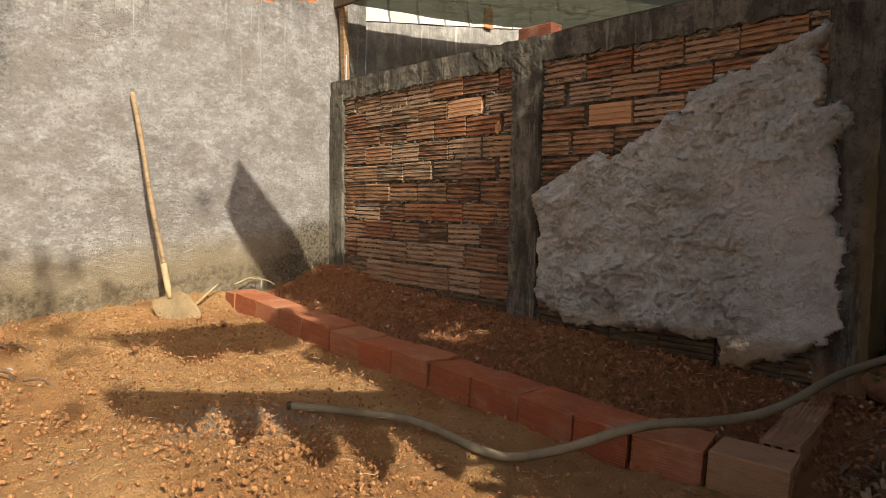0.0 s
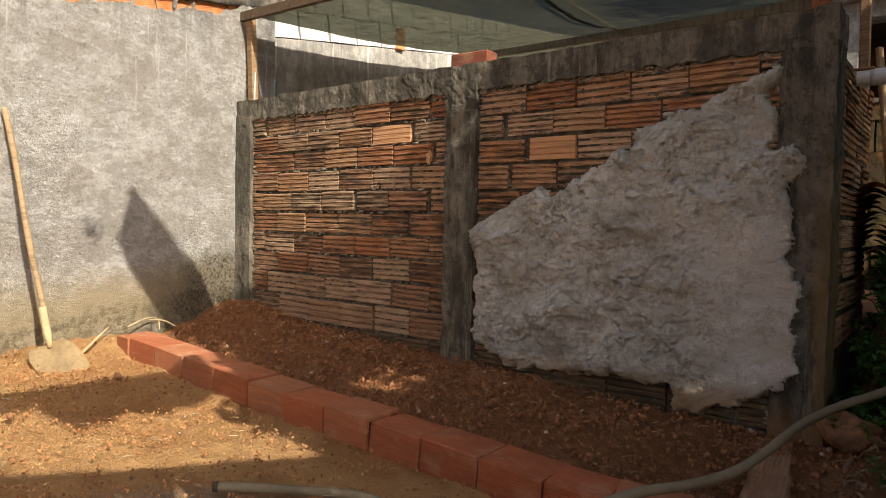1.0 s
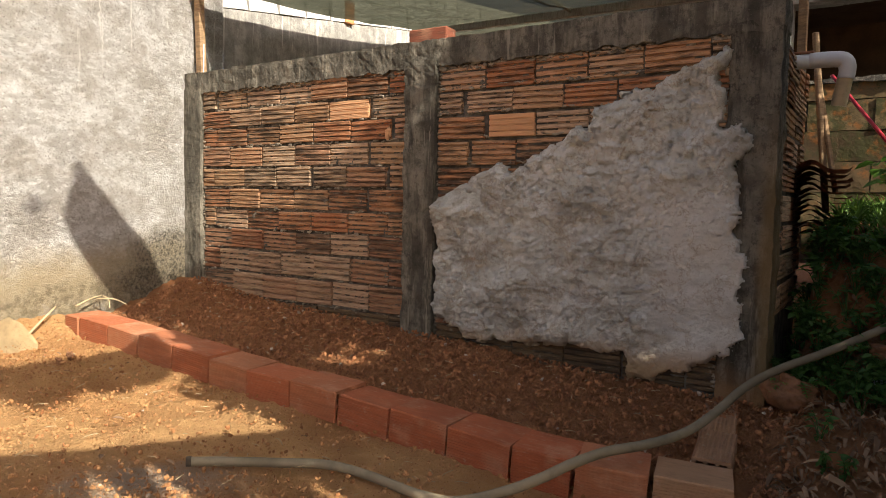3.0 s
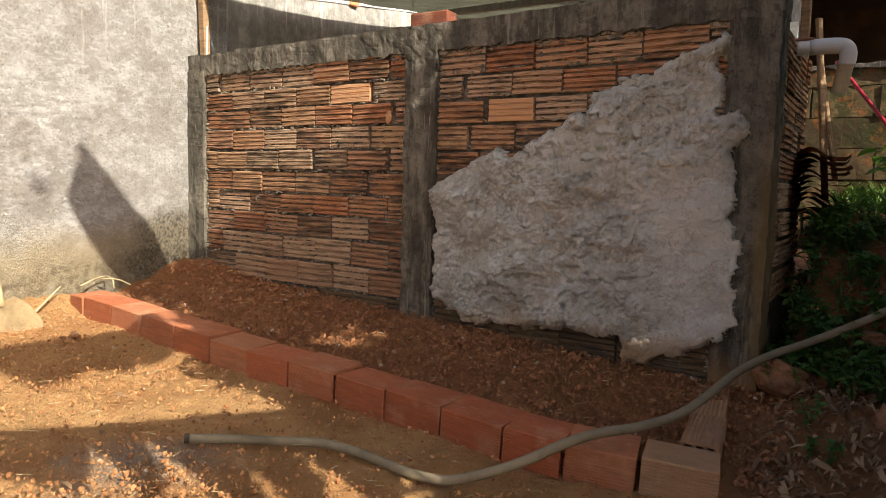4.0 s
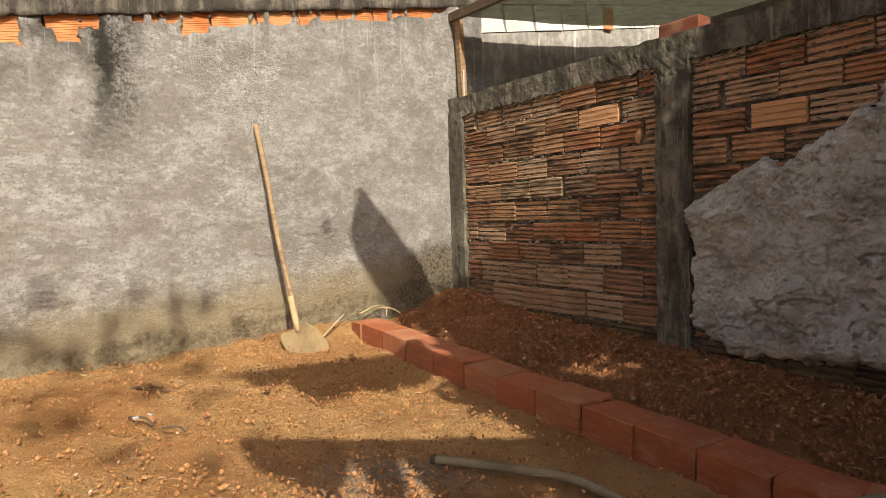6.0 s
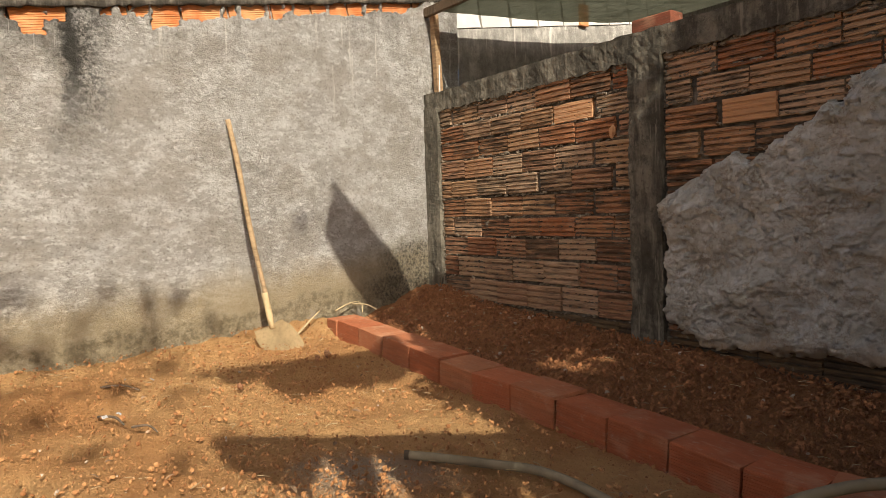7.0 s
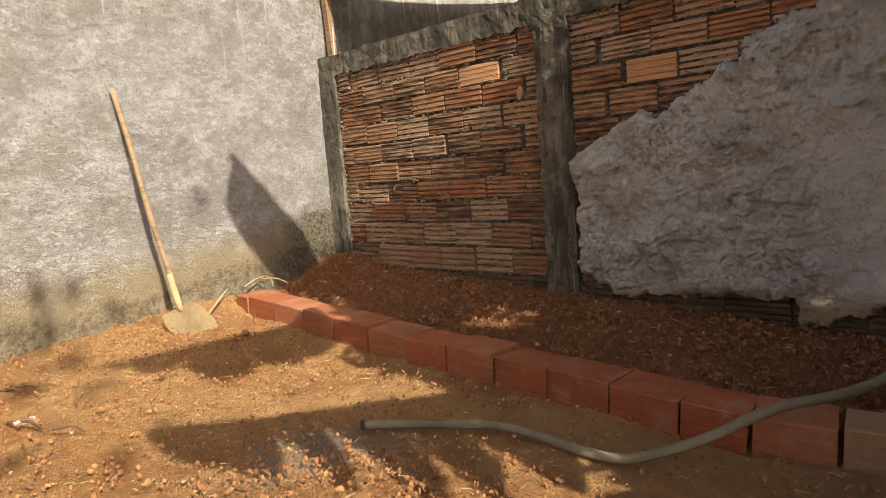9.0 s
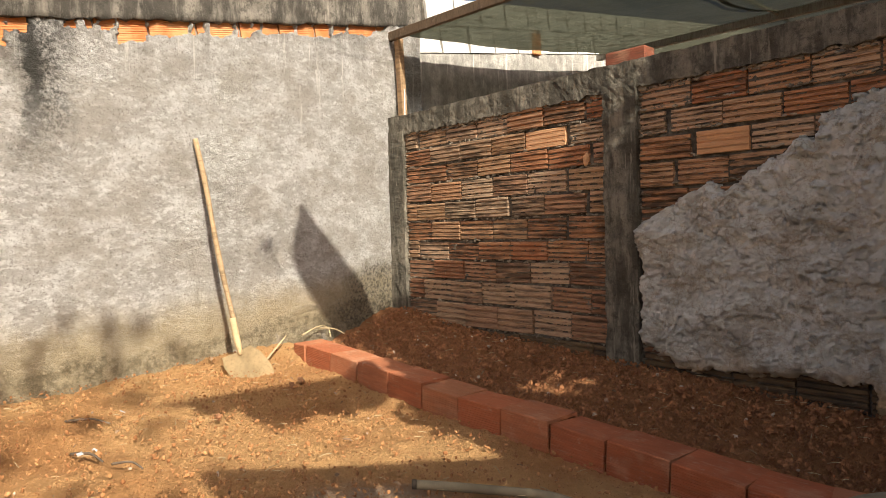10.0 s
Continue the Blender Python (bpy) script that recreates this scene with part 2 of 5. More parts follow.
M_CONC = concrete_material("stained_concrete", (0.30, 0.275, 0.22), (0.048, 0.044, 0.034), 0.72)
M_CONC_END = concrete_material("rust_run_concrete", (0.25, 0.23, 0.185), (0.040, 0.037, 0.028), 0.85, True)
M_COPING = concrete_material("coping_concrete", (0.30, 0.275, 0.235), (0.045, 0.041, 0.034), 0.80)
# grey mortar, darkened to carry the shade of recessed joints in its colour
M_MORTAR = plain("shaded_grey_mortar", (0.135, 0.118, 0.095), 0.95, vary=0.45, scale=50, bump=0.010)
M_OOZE = plain("pale_mortar", (0.25, 0.215, 0.165), 0.95, vary=0.45, scale=60, bump=0.006)
M_RENDER = render_material()
M_PLASTER = plaster_material()


# ---- mesh helpers ----
def mesh_of(name, bm, material, smooth=False):
    me = bpy.data.meshes.new(name)
    bm.to_mesh(me)
    bm.free()
    me.materials.append(material)
    if smooth:
        me.polygons.foreach_set("use_smooth", [True] * len(me.polygons))
    return me


def part(name, bm, material, parent=None, label="", smooth=False):
    ob = new(name, mesh_of(name, bm, material, smooth))
    ob.parent = parent
    return tagged(ob, label)


def block(bm, lo, hi, bevel=0.0):
    """A box between two corners, its edges rounded off by bevel."""
    r = bmesh.ops.create_cube(bm, size=1.0)
    size, mid = [b - a for a, b in zip(lo, hi)], [(a + b) / 2 for a, b in zip(lo, hi)]
    for v in r["verts"]:
        v.co = Vector([c * s + m for c, s, m in zip(v.co, size, mid)])
    if bevel:
        bmesh.ops.bevel(bm, geom=list({e for v in r["verts"] for e in v.link_edges}), offset=bevel, segments=1, affect="EDGES")
    return bm


def box(lo, hi, bevel=0.0):
    return block(bmesh.new(), lo, hi, bevel)


def tube(points, radii, sides=10, bm=None, caps=True):
    """A round rod along points."""
    bm = bm or bmesh.new()
    pts = [Vector(p) for p in points]
    if isinstance(radii, (int, float)):
        radii = [radii] * len(pts)
    rings, side = [], None
    for i, p in enumerate(pts):
        d = (pts[min(i + 1, len(pts) - 1)] - pts[max(i - 1, 0)]).normalized()
        if side is None:
            side = d.orthogonal().normalized()
        side = (side - d * side.dot(d)).normalized()
        up = d.cross(side)
        rings.append([bm.verts.new(p + (side * math.cos(a) + up * math.sin(a)) * radii[i]) for a in (2 * math.pi * k / sides for k in range(sides))])
    for a, b in zip(rings, rings[1:]):
        for k in range(sides):
            bm.faces.new((a[k], a[(k + 1) % sides], b[(k + 1) % sides], b[k]))
    if caps:
        bm.faces.new(rings[0][::-1])
        bm.faces.new(rings[-1])
    return bm


def fbm(x, y, z=0.0, octaves=4, h=1.0):
    return noise.fractal(Vector((x, y, z)), h, 2.0, octaves)


def step(x, a, b):
    t = max(0.0, min(1.0, (x - a) / (b - a)))
    return t * t * (3 - 2 * t)


def curve_at(points, n):
    """n points of a smooth line through the given ones (Catmull-Rom)."""
    p = [Vector(points[0])] + [Vector(q) for q in points] + [Vector(points[-1])]
    out = []
    for k in range(n):
        s = k / (n - 1) * (len(points) - 1)
        i = min(int(s), len(points) - 2)
        t, (a, b, c, d) = s - i, p[i:i + 4]
        out.append(0.5 * ((2 * b) + (c - a) * t + (2 * a - 5 * b + 4 * c - d) * t * t + (3 * b - a - 3 * c + d) * t ** 3))
    return out


# ---- ground ----
SLANT = -0.105                      # the long wall runs x = SLANT * y


def curb_line(x):
    """Front top edge of the brick border: y and z at x."""
    y = -0.83 - 0.035 * (1 - step(x, 0.3, 1.5)) + 0.12 * step(x, 2.75, 3.40)
    return y, 0.272 - 0.088 * step(x, 0.2, 1.6) - 0.085 * step(x, 1.5, 3.6)


def ground_z(x, y):
    cy, cz = curb_line(x)
    front = cz - 0.090
    bed_wall = 0.345 - 0.055 * x
    bed = cz - 0.045 + (bed_wall - cz + 0.045) * step(y, cy + 0.2, 0.0)
    yard = front + (0.10 * (1 - step(x, 0.3, 2.0)) - 0.02) * step(-y, 1.0, 2.2) * 0.4
    yard += 0.13 * math.exp(-((x - 2.45) / 0.55) ** 2 - ((y + 1.85) / 0.30) ** 2)
    yard += 0.09 * math.exp(-((x - SLANT * y) / 0.16) ** 2) * (1 - step(-y, 1.0, 2.0))
    z = yard + (bed - yard) * step(y, cy + 0.02, cy + 0.12)
    z += 0.05 * math.exp(-((x - 0.1) / 0.4) ** 2 - ((y + 0.05) / 0.35) ** 2)
    slope = 0.0 + 0.20 * step(y, -0.75, 0.05) + 0.60 * step(y, 0.0, 0.75) + 0.06 * step(y, 0.8, 2.6) + 0.12 * step(x, 4.0, 5.2)
    z += (slope - z) * step(x, 3.40 - 0.08 * step(y, -0.2, 0.1), 3.60 - 0.16 * step(y, -0.2, 0.1))
    return z


def ground():
    bm = bmesh.new()
    xs = [-40, -12, -4, -1] + [i * 0.015 - 0.2 for i in range(int(5.0 / 0.015))] + [5.2, 6, 8, 14, 40]
    ys = [-40, -12, -6, -4.2, -3.4, -3.1] + [-2.9 + i * 0.015 for i in range(int(3.8 / 0.015))] + [1.2, 1.6, 2.2, 3, 5, 9, 16, 40]
    grid = []
    for y in ys:
        row = []
        for x in xs:
            near = 1.0 if -0.5 < x < 5 and -3.5 < y < 1 else 0.0
            rough = 0.022 * fbm(x * 2.6, y * 2.6, 1) + (0.010 + 0.006 * step(y, -0.75, -0.6)) * fbm(x * 11, y * 11, 5, 5, 0.6) + 0.006 * fbm(x * 34, y * 34, 3, 3, 0.7)
            lump = max(0.0, fbm(x * 17, y * 17, 9, 3)) * (0.010 + 0.014 * step(y, -0.75, -0.6) + 0.012 * math.exp(-((x - 2.4) / 0.5) ** 2 - ((y + 1.8) / 0.3) ** 2))
            row.append(bm.verts.new((x, y, ground_z(min(max(x, -0.2), 6), min(max(y, -3.4), 4)) + near * (rough + lump) - (0.02 if near else 0))))
        grid.append(row)
    for a, b in zip(grid, grid[1:]):
        for k in range(len(xs) - 1):
            bm.faces.new((a[k], a[k + 1], b[k + 1], b[k]))
    ob = part("ground", bm, M_SOIL, smooth=True)
    return tagged(ob, "loose red earth with clods and dry leaf litter", "ground", kind="structure")


ground()


# ---- brick wall ----
wall = new("wall_north")
tagged(wall, "low wall of ridged hollow clay bricks between stained concrete columns", "wall", kind="structure")


def rough_slab(lo, hi, cell=0.03, amp=0.006, seed=0.0, wave=0.0):
    """A cast concrete member whose faces are uneven."""
    bm = box(lo, hi)
    cuts = [max(1, int((b - a) / cell)) for a, b in zip(lo, hi)]
    for axis in range(3):
        for k in range(1, cuts[axis]):
            co, no = [0, 0, 0], [0, 0, 0]
            co[axis], no[axis] = lo[axis] + (hi[axis] - lo[axis]) * k / cuts[axis], 1
            bmesh.ops.bisect_plane(bm, geom=bm.verts[:] + bm.edges[:] + bm.faces[:], plane_co=co, plane_no=no)
    bm.normal_update()
    moves = []
    for v in bm.verts:
        a = fbm(v.co.x * 16 + seed, v.co.y * 16, v.co.z * 16, 4, 0.7)
        moves.append(v.normal * amp * a * 1.6 + v.normal * wave * fbm(v.co.x * 2 + seed, v.co.z * 2, v.co.y * 2, 2))
    for v, d in zip(bm.verts, moves):
        v.co += d
    return bm


def mortar_face(x0, x1, z0, z1):
    """Uneven bedding mortar between the bricks, with a plain back."""
    bm, cell = bmesh.new(), 0.012
    nx, nz = int((x1 - x0) / cell), int((z1 - z0) / cell)
    rows = []
    for j in range(nz + 1):
        z = z0 + (z1 - z0) * j / nz
        rows.append([bm.verts.new((x, 0.014 - 0.016 * max(-0.5, fbm(x * 24, z * 24, x0, 4, 0.7)), z)) for x in (x0 + (x1 - x0) * i / nx for i in range(nx + 1))])
    for a, b in zip(rows, rows[1:]):
        for i in range(nx):
            bm.faces.new((a[i], a[i + 1], b[i + 1], b[i]))
    block(bm, (x0, 0.03, z0), (x1, 0.14, z1))
    return bm


part("mortar_bed", mortar_face(0.13, 1.70, 0.0, 1.515), M_MORTAR, wall, smooth=True)
part("mortar_bed", mortar_face(1.85, 3.15, 0.0, 1.515), M_MORTAR, wall, smooth=True)
part("column", rough_slab((-0.03, -0.022, -0.1), (0.148, 0.15, 1.53), cell=0.018, amp=0.0035, seed=1), M_CONC, wall)
part("column", rough_slab((1.69, -0.03, -0.1), (1.865, 0.15, 1.53), cell=0.018, amp=0.0045, seed=5), M_CONC, wall)
part("column", rough_slab((3.14, -0.012, -0.1), (WALL_END, 0.17, 1.53), seed=9), M_CONC_END, wall)


def ring_beam():
    """The cast beam on the wall: its soffit ragged where the concrete ran through the boards, its top uneven."""
    bm = rough_slab((-0.03, -0.016, 1.505), (WALL_END + 0.004, 0.17, 1.625), cell=0.014, amp=0.0035, seed=13)
    for v in bm.verts:
        low = 1 - step(v.co.z, 1.506, 1.545)
        v.co.z += (0.016 * fbm(v.co.x * 14, 3.0, 0, 5, 0.6) - 0.006) * low + 0.006 * fbm(v.co.x * 7, v.co.y * 7, 2, 4, 0.7) * step(v.co.z, 1.59, 1.625)
    return bm


part("ring_beam", ring_beam(), M_CONC, wall)


# heights of the bed joints, and the upright joints of each course in both bays
BEDS = (1.513, 1.392, 1.284, 1.173, 1.053, 0.936, 0.814, 0.699, 0.579, 0.447, 0.308, 0.185, 0.06)
JOINTS_A = ((0.27, 0.54, 0.81, 1.05, 1.31, 1.57), (0.40, 0.67, 0.93, 1.18, 1.45), (0.285, 0.54, 0.81, 1.07, 1.33, 1.59), (0.40, 0.67, 0.93, 1.185, 1.44), (0.26, 0.525, 0.79, 1.05, 1.305, 1.565),
            (0.395, 0.65, 0.915, 1.175, 1.435), (0.265, 0.54, 0.805, 1.06, 1.315, 1.57), (0.41, 0.675, 0.94, 1.195, 1.45), (0.30, 0.555, 0.825, 1.08, 1.335, 1.585), (0.43, 0.685, 0.95, 1.21, 1.46), (0.30, 0.555, 0.84, 1.105, 1.345, 1.59))
JOINTS_B = ((2.117, 2.36, 2.595, 2.823), (2.0, 2.255, 2.493, 2.723), (2.12, 2.37, 2.605), (2.034, 2.276), (2.10,))
# wide open joints, and bricks cleaner or sootier than the rest: course and the place where the brick ends or begins
GAPS = {(1, 1.45), (2, 1.59), (3, 1.44), (4, 1.05), (4, 1.565), (0, 0.27), (1, 2.0), (2, 2.12), (3, 2.034), (5, 1.435)}
PALE = {(1, 1.18), (2, 2.12)}


def face_profile(grooves, deep, lip):
    """A ridged brick's face from its foot up, as height share and depth: each groove has a sloping lower lip and a sharp upper edge."""
    out = [(0, 0.005), (0.03, 0.0)]
    for at, wide in grooves:
        out += [(at - lip, 0.0), (at - lip + 0.012, -0.0012), (at - lip * 0.5, 0.0005), (at, deep * 0.55), (at + 0.01, deep), (at + wide, deep), (at + wide + 0.008, 0.0)]
    return out + [(0.965, 0.0), (1, 0.004)]


FACES = (face_profile(((0.20, 0.07), (0.47, 0.07), (0.74, 0.07)), 0.014, 0.05),
         face_profile(((0.15, 0.05), (0.36, 0.06), (0.60, 0.05), (0.81, 0.06)), 0.012, 0.04),
         face_profile(((0.24, 0.03), (0.50, 0.04), (0.77, 0.03)), 0.006, 0.05))


def ridged_brick(length, height, depth=0.06, face=FACES[0], seed=0):
    """One brick, its arrises a little worn and its ridges chipped."""
    bm = bmesh.new()
    n_x = 5
    rings = []
    for i in range(n_x):
        x = -length / 2 + length * i / (n_x - 1)
        end = 0.003 if i in (0, n_x - 1) else 0.0
        ring = [bm.verts.new((x, d + end + 0.0018 * fbm(x * 22 + seed, z * 9, seed, 3), z * height)) for z, d in face]
        ring += [bm.verts.new((x, depth, height)), bm.verts.new((x, depth, 0))]
        rings.append(ring)
    n = len(rings[0])
    for a, b in zip(rings, rings[1:]):
        for k in range(n - 1):
            bm.faces.new((a[k], b[k], b[k + 1], a[k + 1]))
    bm.faces.new(rings[0][::-1])
    bm.faces.new(rings[-1])
    bmesh.ops.recalc_face_normals(bm, faces=bm.faces[:])
    return bm


BRICK_MESH = {}


def brick_mesh(length, material, kind=0, height=0.104):
    key = (round(length, 2), material.name, kind, round(height, 2))
    if key not in BRICK_MESH:
        BRICK_MESH[key] = mesh_of("brick", ridged_brick(key[0], height, face=FACES[kind], seed=len(BRICK_MESH)), material)
    return BRICK_MESH[key]


rng = random.Random(4)


def lay_brick(x0, x1, row, drop, material, kind, out):
    height = BEDS[row] - BEDS[row + 1] - 0.013
    ob = new("brick", brick_mesh(x1 - x0, material, kind, height))
    ob.parent = wall
    ob.matrix_basis = pose((x0 + x1) / 2, rng.uniform(-0.010, 0.004) - out, BEDS[row + 1] - drop + 0.006 + rng.uniform(-0.003, 0.003), rng.uniform(-1.5, 1.5), rng.uniform(-0.9, 0.9), rng.uniform(-0.8, 0.8))
    return ob


def lay_course(row, start, stop, joints, drop=0.0):
    ends = [start] + list(joints)
    while ends[-1] < stop - 0.27:
        ends.append(ends[-1] + 0.25)
    ends.append(stop)
    for a, b in zip(ends, ends[1:]):
        pale = (row, a) in PALE
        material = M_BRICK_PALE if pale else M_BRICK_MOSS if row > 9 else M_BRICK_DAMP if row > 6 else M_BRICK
        kind = 2 if pale else rng.choice((0, 0, 0, 1, 1))
        lay_brick(a + (0.022 if (row, a) in GAPS else 0.004), b - 0.004, row, drop, material, kind, 0.006 if pale else 0)


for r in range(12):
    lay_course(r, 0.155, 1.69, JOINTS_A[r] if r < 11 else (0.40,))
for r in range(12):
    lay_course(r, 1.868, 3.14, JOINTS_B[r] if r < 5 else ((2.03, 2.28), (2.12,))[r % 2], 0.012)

side_face = new("return_wall")
side_face.parent = wall
side_face.matrix_basis = pose(WALL_END - 0.012, 0.17, 0, 0, 0, 90)
part("mortar_bed", box((0.0, 0.010, 0.0), (0.86, 0.13, 1.52)), M_MORTAR, side_face)
for r in range(9):
    x, w = 0.0, (0.24, 0.13)[r % 2]
    while x < 0.84:
        ob = new("brick", brick_mesh(min(w, 0.86 - x) - 0.008, M_BRICK, r % 3))
        ob.parent = side_face
        ob.matrix_basis = pose(x + min(w, 0.86 - x) / 2, rng.uniform(-0.008, 0.004), BEDS[r + 1] + 0.006, rng.uniform(-2, 2), 0, rng.uniform(-1, 1))
        x, w = x + w, 0.25



def stone_chip():
    bm = bmesh.new()
    bmesh.ops.create_icosphere(bm, subdivisions=2, radius=1.0)
    for v in bm.verts:
        n = 1 + 0.4 * fbm(v.co.x * 2, v.co.y * 2, v.co.z * 2, 3)
        v.co = Vector((1.575 + v.co.x * 0.018 * n, -0.004 + v.co.y * 0.012 * n, 1.205 + v.co.z * 0.032 * n))
    return bm


def squeeze():
    """Blobs of mortar that oozed from the joints, under the beam and along the columns."""
    r, verts, faces = random.Random(17), [], []
    ball = bmesh.new()
    bmesh.ops.create_icosphere(ball, subdivisions=1, radius=1.0)
    ball.verts.index_update()
    bv, bf = [v.co.copy() for v in ball.verts], [[v.index for v in f.verts] for f in ball.faces]
    ball.free()
    for k in range(3400):
        x0, x1 = r.choice(((0.15, 1.69), (1.87, 3.14)))
        kind = r.random()
        if kind < 0.28:
            x, z = r.uniform(x0, x1), 1.508 - 0.030 * r.random() ** 2
        elif kind < 0.48:
            x, z = r.choice((x0 + 0.002, x1 - 0.002)) + r.gauss(0, 0.006), r.uniform(0.2, 1.5)
        else:
            x, z = r.uniform(x0, x1), r.choice(BEDS[1:11]) + r.uniform(-0.006, 0.006)
        s = 0.0022 + 0.0062 * r.random() ** 2
        long, tall, cant = r.uniform(0.8, 3.5), r.uniform(0.6, 1.4), r.uniform(-0.5, 0.5)
        base = len(verts)
        verts += [(x + v.x * s * long * r.uniform(0.8, 1.2), 0.001 + v.y * s * 0.6, z + (v.z * tall + v.x * cant) * s * r.uniform(0.7, 1.3)) for v in bv]
        faces += [[i + base for i in f] for f in bf]
    me = bpy.data.meshes.new("mortar_blobs")
    me.from_pydata(verts, [], faces)
    me.materials.append(M_OOZE)
    me.polygons.foreach_set("use_smooth", [True] * len(me.polygons))
    ob = new("mortar_blobs", me)
    ob.parent = wall
    return tagged(ob, kind="stuff")


squeeze()
chipped = part("brick", stone_chip(), M_BRICK_PALE, wall, "broken bright red brick end")

# ---- plaster thrown on the wall ----
PATCH = [(1.875, 0.87), (2.01, 0.95), (2.20, 1.05), (2.27, 1.01), (2.46, 1.13), (2.57, 1.19), (2.62, 1.16), (2.64, 1.25), (2.75, 1.31), (2.91, 1.35), (3.03, 1.41), (3.15, 1.45),
         (3.115, 1.34), (3.14, 1.24), (3.12, 1.16), (3.19, 1.17), (3.23, 1.10), (3.17, 1.03), (3.20, 0.92), (3.18, 0.80), (3.24, 0.66), (3.20, 0.57), (3.235, 0.40), (3.12, 0.29),
         (2.80, 0.16), (2.79, 0.29), (2.36, 0.27), (2.07, 0.255), (1.875, 0.34)]


def inside_by(x, z, ring):
    """Distance to the outline, positive inside."""
    best, odd = 9.0, False
    for (ax, az), (bx, bz) in zip(ring, ring[1:] + ring[:1]):
        ux, uz = bx - ax, bz - az
        t = max(0.0, min(1.0, ((x - ax) * ux + (z - az) * uz) / (ux * ux + uz * uz)))
        best = min(best, math.hypot(x - ax - t * ux, z - az - t * uz))
        if (az > z) != (bz > z) and x < ax + (z - az) * ux / uz:
            odd = not odd
    return best if odd else -best


def plaster_patch():
    bm, cell, made = bmesh.new(), 0.006, {}
    x0, z0, nx, nz = 1.84, 0.12, 241, 227
    depth = {}
    for j in range(nz):
        for i in range(nx):
            x, z = x0 + i * cell, z0 + j * cell
            d = inside_by(x, z, PATCH) + 0.024 * fbm(x * 13, z * 13, 2, 5, 0.7) + 0.008 * fbm(x * 60, z * 60, 5, 3, 0.6)
            lump = fbm(x * 4.5, z * 5.5, 4, 3, 0.9)
            fold = abs(fbm(x * 5 + 0.25 * fbm(x * 9, z * 9, 1, 2), z * 7, 8, 4, 0.8)) ** 0.7
            fine = fbm(x * 26, z * 26, 6, 3, 0.7)
            smooth = step(x, 2.8, 3.0) * (1 - step(z, 0.85, 1.0))
            layer = fbm(x * 3.6 + 0.5 * lump, z * 4.4, 8, 3, 0.9) * 3.2 + 0.22 * fine + 0.5 * fbm(x * 11, z * 13, 3, 3, 0.8)
            throw = math.floor(layer) * 0.35 + step(layer - math.floor(layer), 0.0, 0.05)
            relief = 0.020 * lump + (0.026 * throw * (0.8 + 0.5 * lump) - 0.013 * step(0.08 - fold, 0.0, 0.08) + 0.009 * fine + 0.003 * fbm(x * 70, z * 70, 2, 2)) * (1 - 0.75 * smooth)
            depth[i, j] = d, min(max(d, 0) * 2.4 + 0.008, 0.022) + max(-0.020, relief) * min(1, max(d, 0) * 30)

    def vert(i, j):
        if (i, j) not in made:
            d, t = depth[i, j]
            y = -0.008 - t if d > 0 else 0.012
            made[i, j] = bm.verts.new((x0 + i * cell, y, z0 + j * cell))
        return made[i, j]

    for j in range(nz - 1):
        for i in range(nx - 1):
            corners = [(i, j), (i + 1, j), (i + 1, j + 1), (i, j + 1)]
            if sum(depth[c][0] > 0 for c in corners) >= 1:
                bm.faces.new([vert(*c) for c in corners])
    return bm


part("plaster", plaster_patch(), M_PLASTER, wall, "rough grey plaster thrown on in lumps, broken at its edge", smooth=True)


# ---- long rendered wall ----
def coping_z(y):
    return 2.235 + 0.185 * y


BARED = ((-2.70, -2.42, 0.12), (-2.33, -2.28, 0.05), (-2.28, -2.19, 0.125), (-2.17, -2.10, 0.06), (-1.94, -1.91, 0.03), (-1.86, -1.82, 0.05), (-1.80, -1.73, 0.055), (-1.715, -1.585, 0.10), (-1.575, -1.37, 0.072), (-1.35, -1.285, 0.062),
         (-1.25, -1.115, 0.070), (-1.09, -1.01, 0.080), (-0.99, -0.95, 0.04), (-0.93, -0.72, 0.050), (-0.70, -0.60, 0.062), (-0.58, -0.47, 0.070), (-0.43, -0.34, 0.05), (-0.32, -0.13, 0.055), (-0.11, -0.02, 0.03))


def bared_by(y, h):
    """How far a place h below the coping lies within the fallen render."""
    best = -1.0
    for y0, y1, drop in BARED:
        best = max(best, min((y - y0) * 0.9, (y1 - y) * 0.9, (drop - h) * 0.8))
    return best + 0.016 * fbm(y * 14, h * 14, 6, 5, 0.6) + 0.006


def long_wall():
    """The rendered face, broken away below the coping where the bricks show."""
    bm = bmesh.new()
    ys = [0.30 - 0.009 * i for i in range(int(3.1 / 0.009))] + [-3.2, -4.2, -6, -9, -14]
    grid = []
    for y in ys:
        row, top = [], coping_z(max(y, -4)) + 0.03
        low = top - 0.20
        for k in range(211):
            z = -0.2 + (low + 0.2) * k / 180 if k <= 180 else low + 0.20 * (k - 180) / 30
            d = 0.010 * fbm(y * 3, z * 3, 3) + 0.004 * fbm(y * 7, z * 14, 7, 4, 0.7) + 0.0035 * fbm(y * 38, z * 46, 2, 4, 0.5)
            if k > 180 and y > -2.9:
                d -= 0.034 * step(bared_by(y, top - 0.03 - z), 0.0, 0.006)
            row.append(bm.verts.new((SLANT * y + d - 0.006, y, z)))
        grid.append(row)
    for a, b in zip(grid, grid[1:]):
        for k in range(210):
            bm.faces.new((a[k], b[k], b[k + 1], a[k + 1]))
    back = [bm.verts.new((SLANT * y - 0.16, y, z)) for y, z in ((0.30, -0.2), (-14, -0.2), (-14, 1.5), (-4, 1.5), (0.30, 2.29))]
    bm.faces.new(back)
    return bm


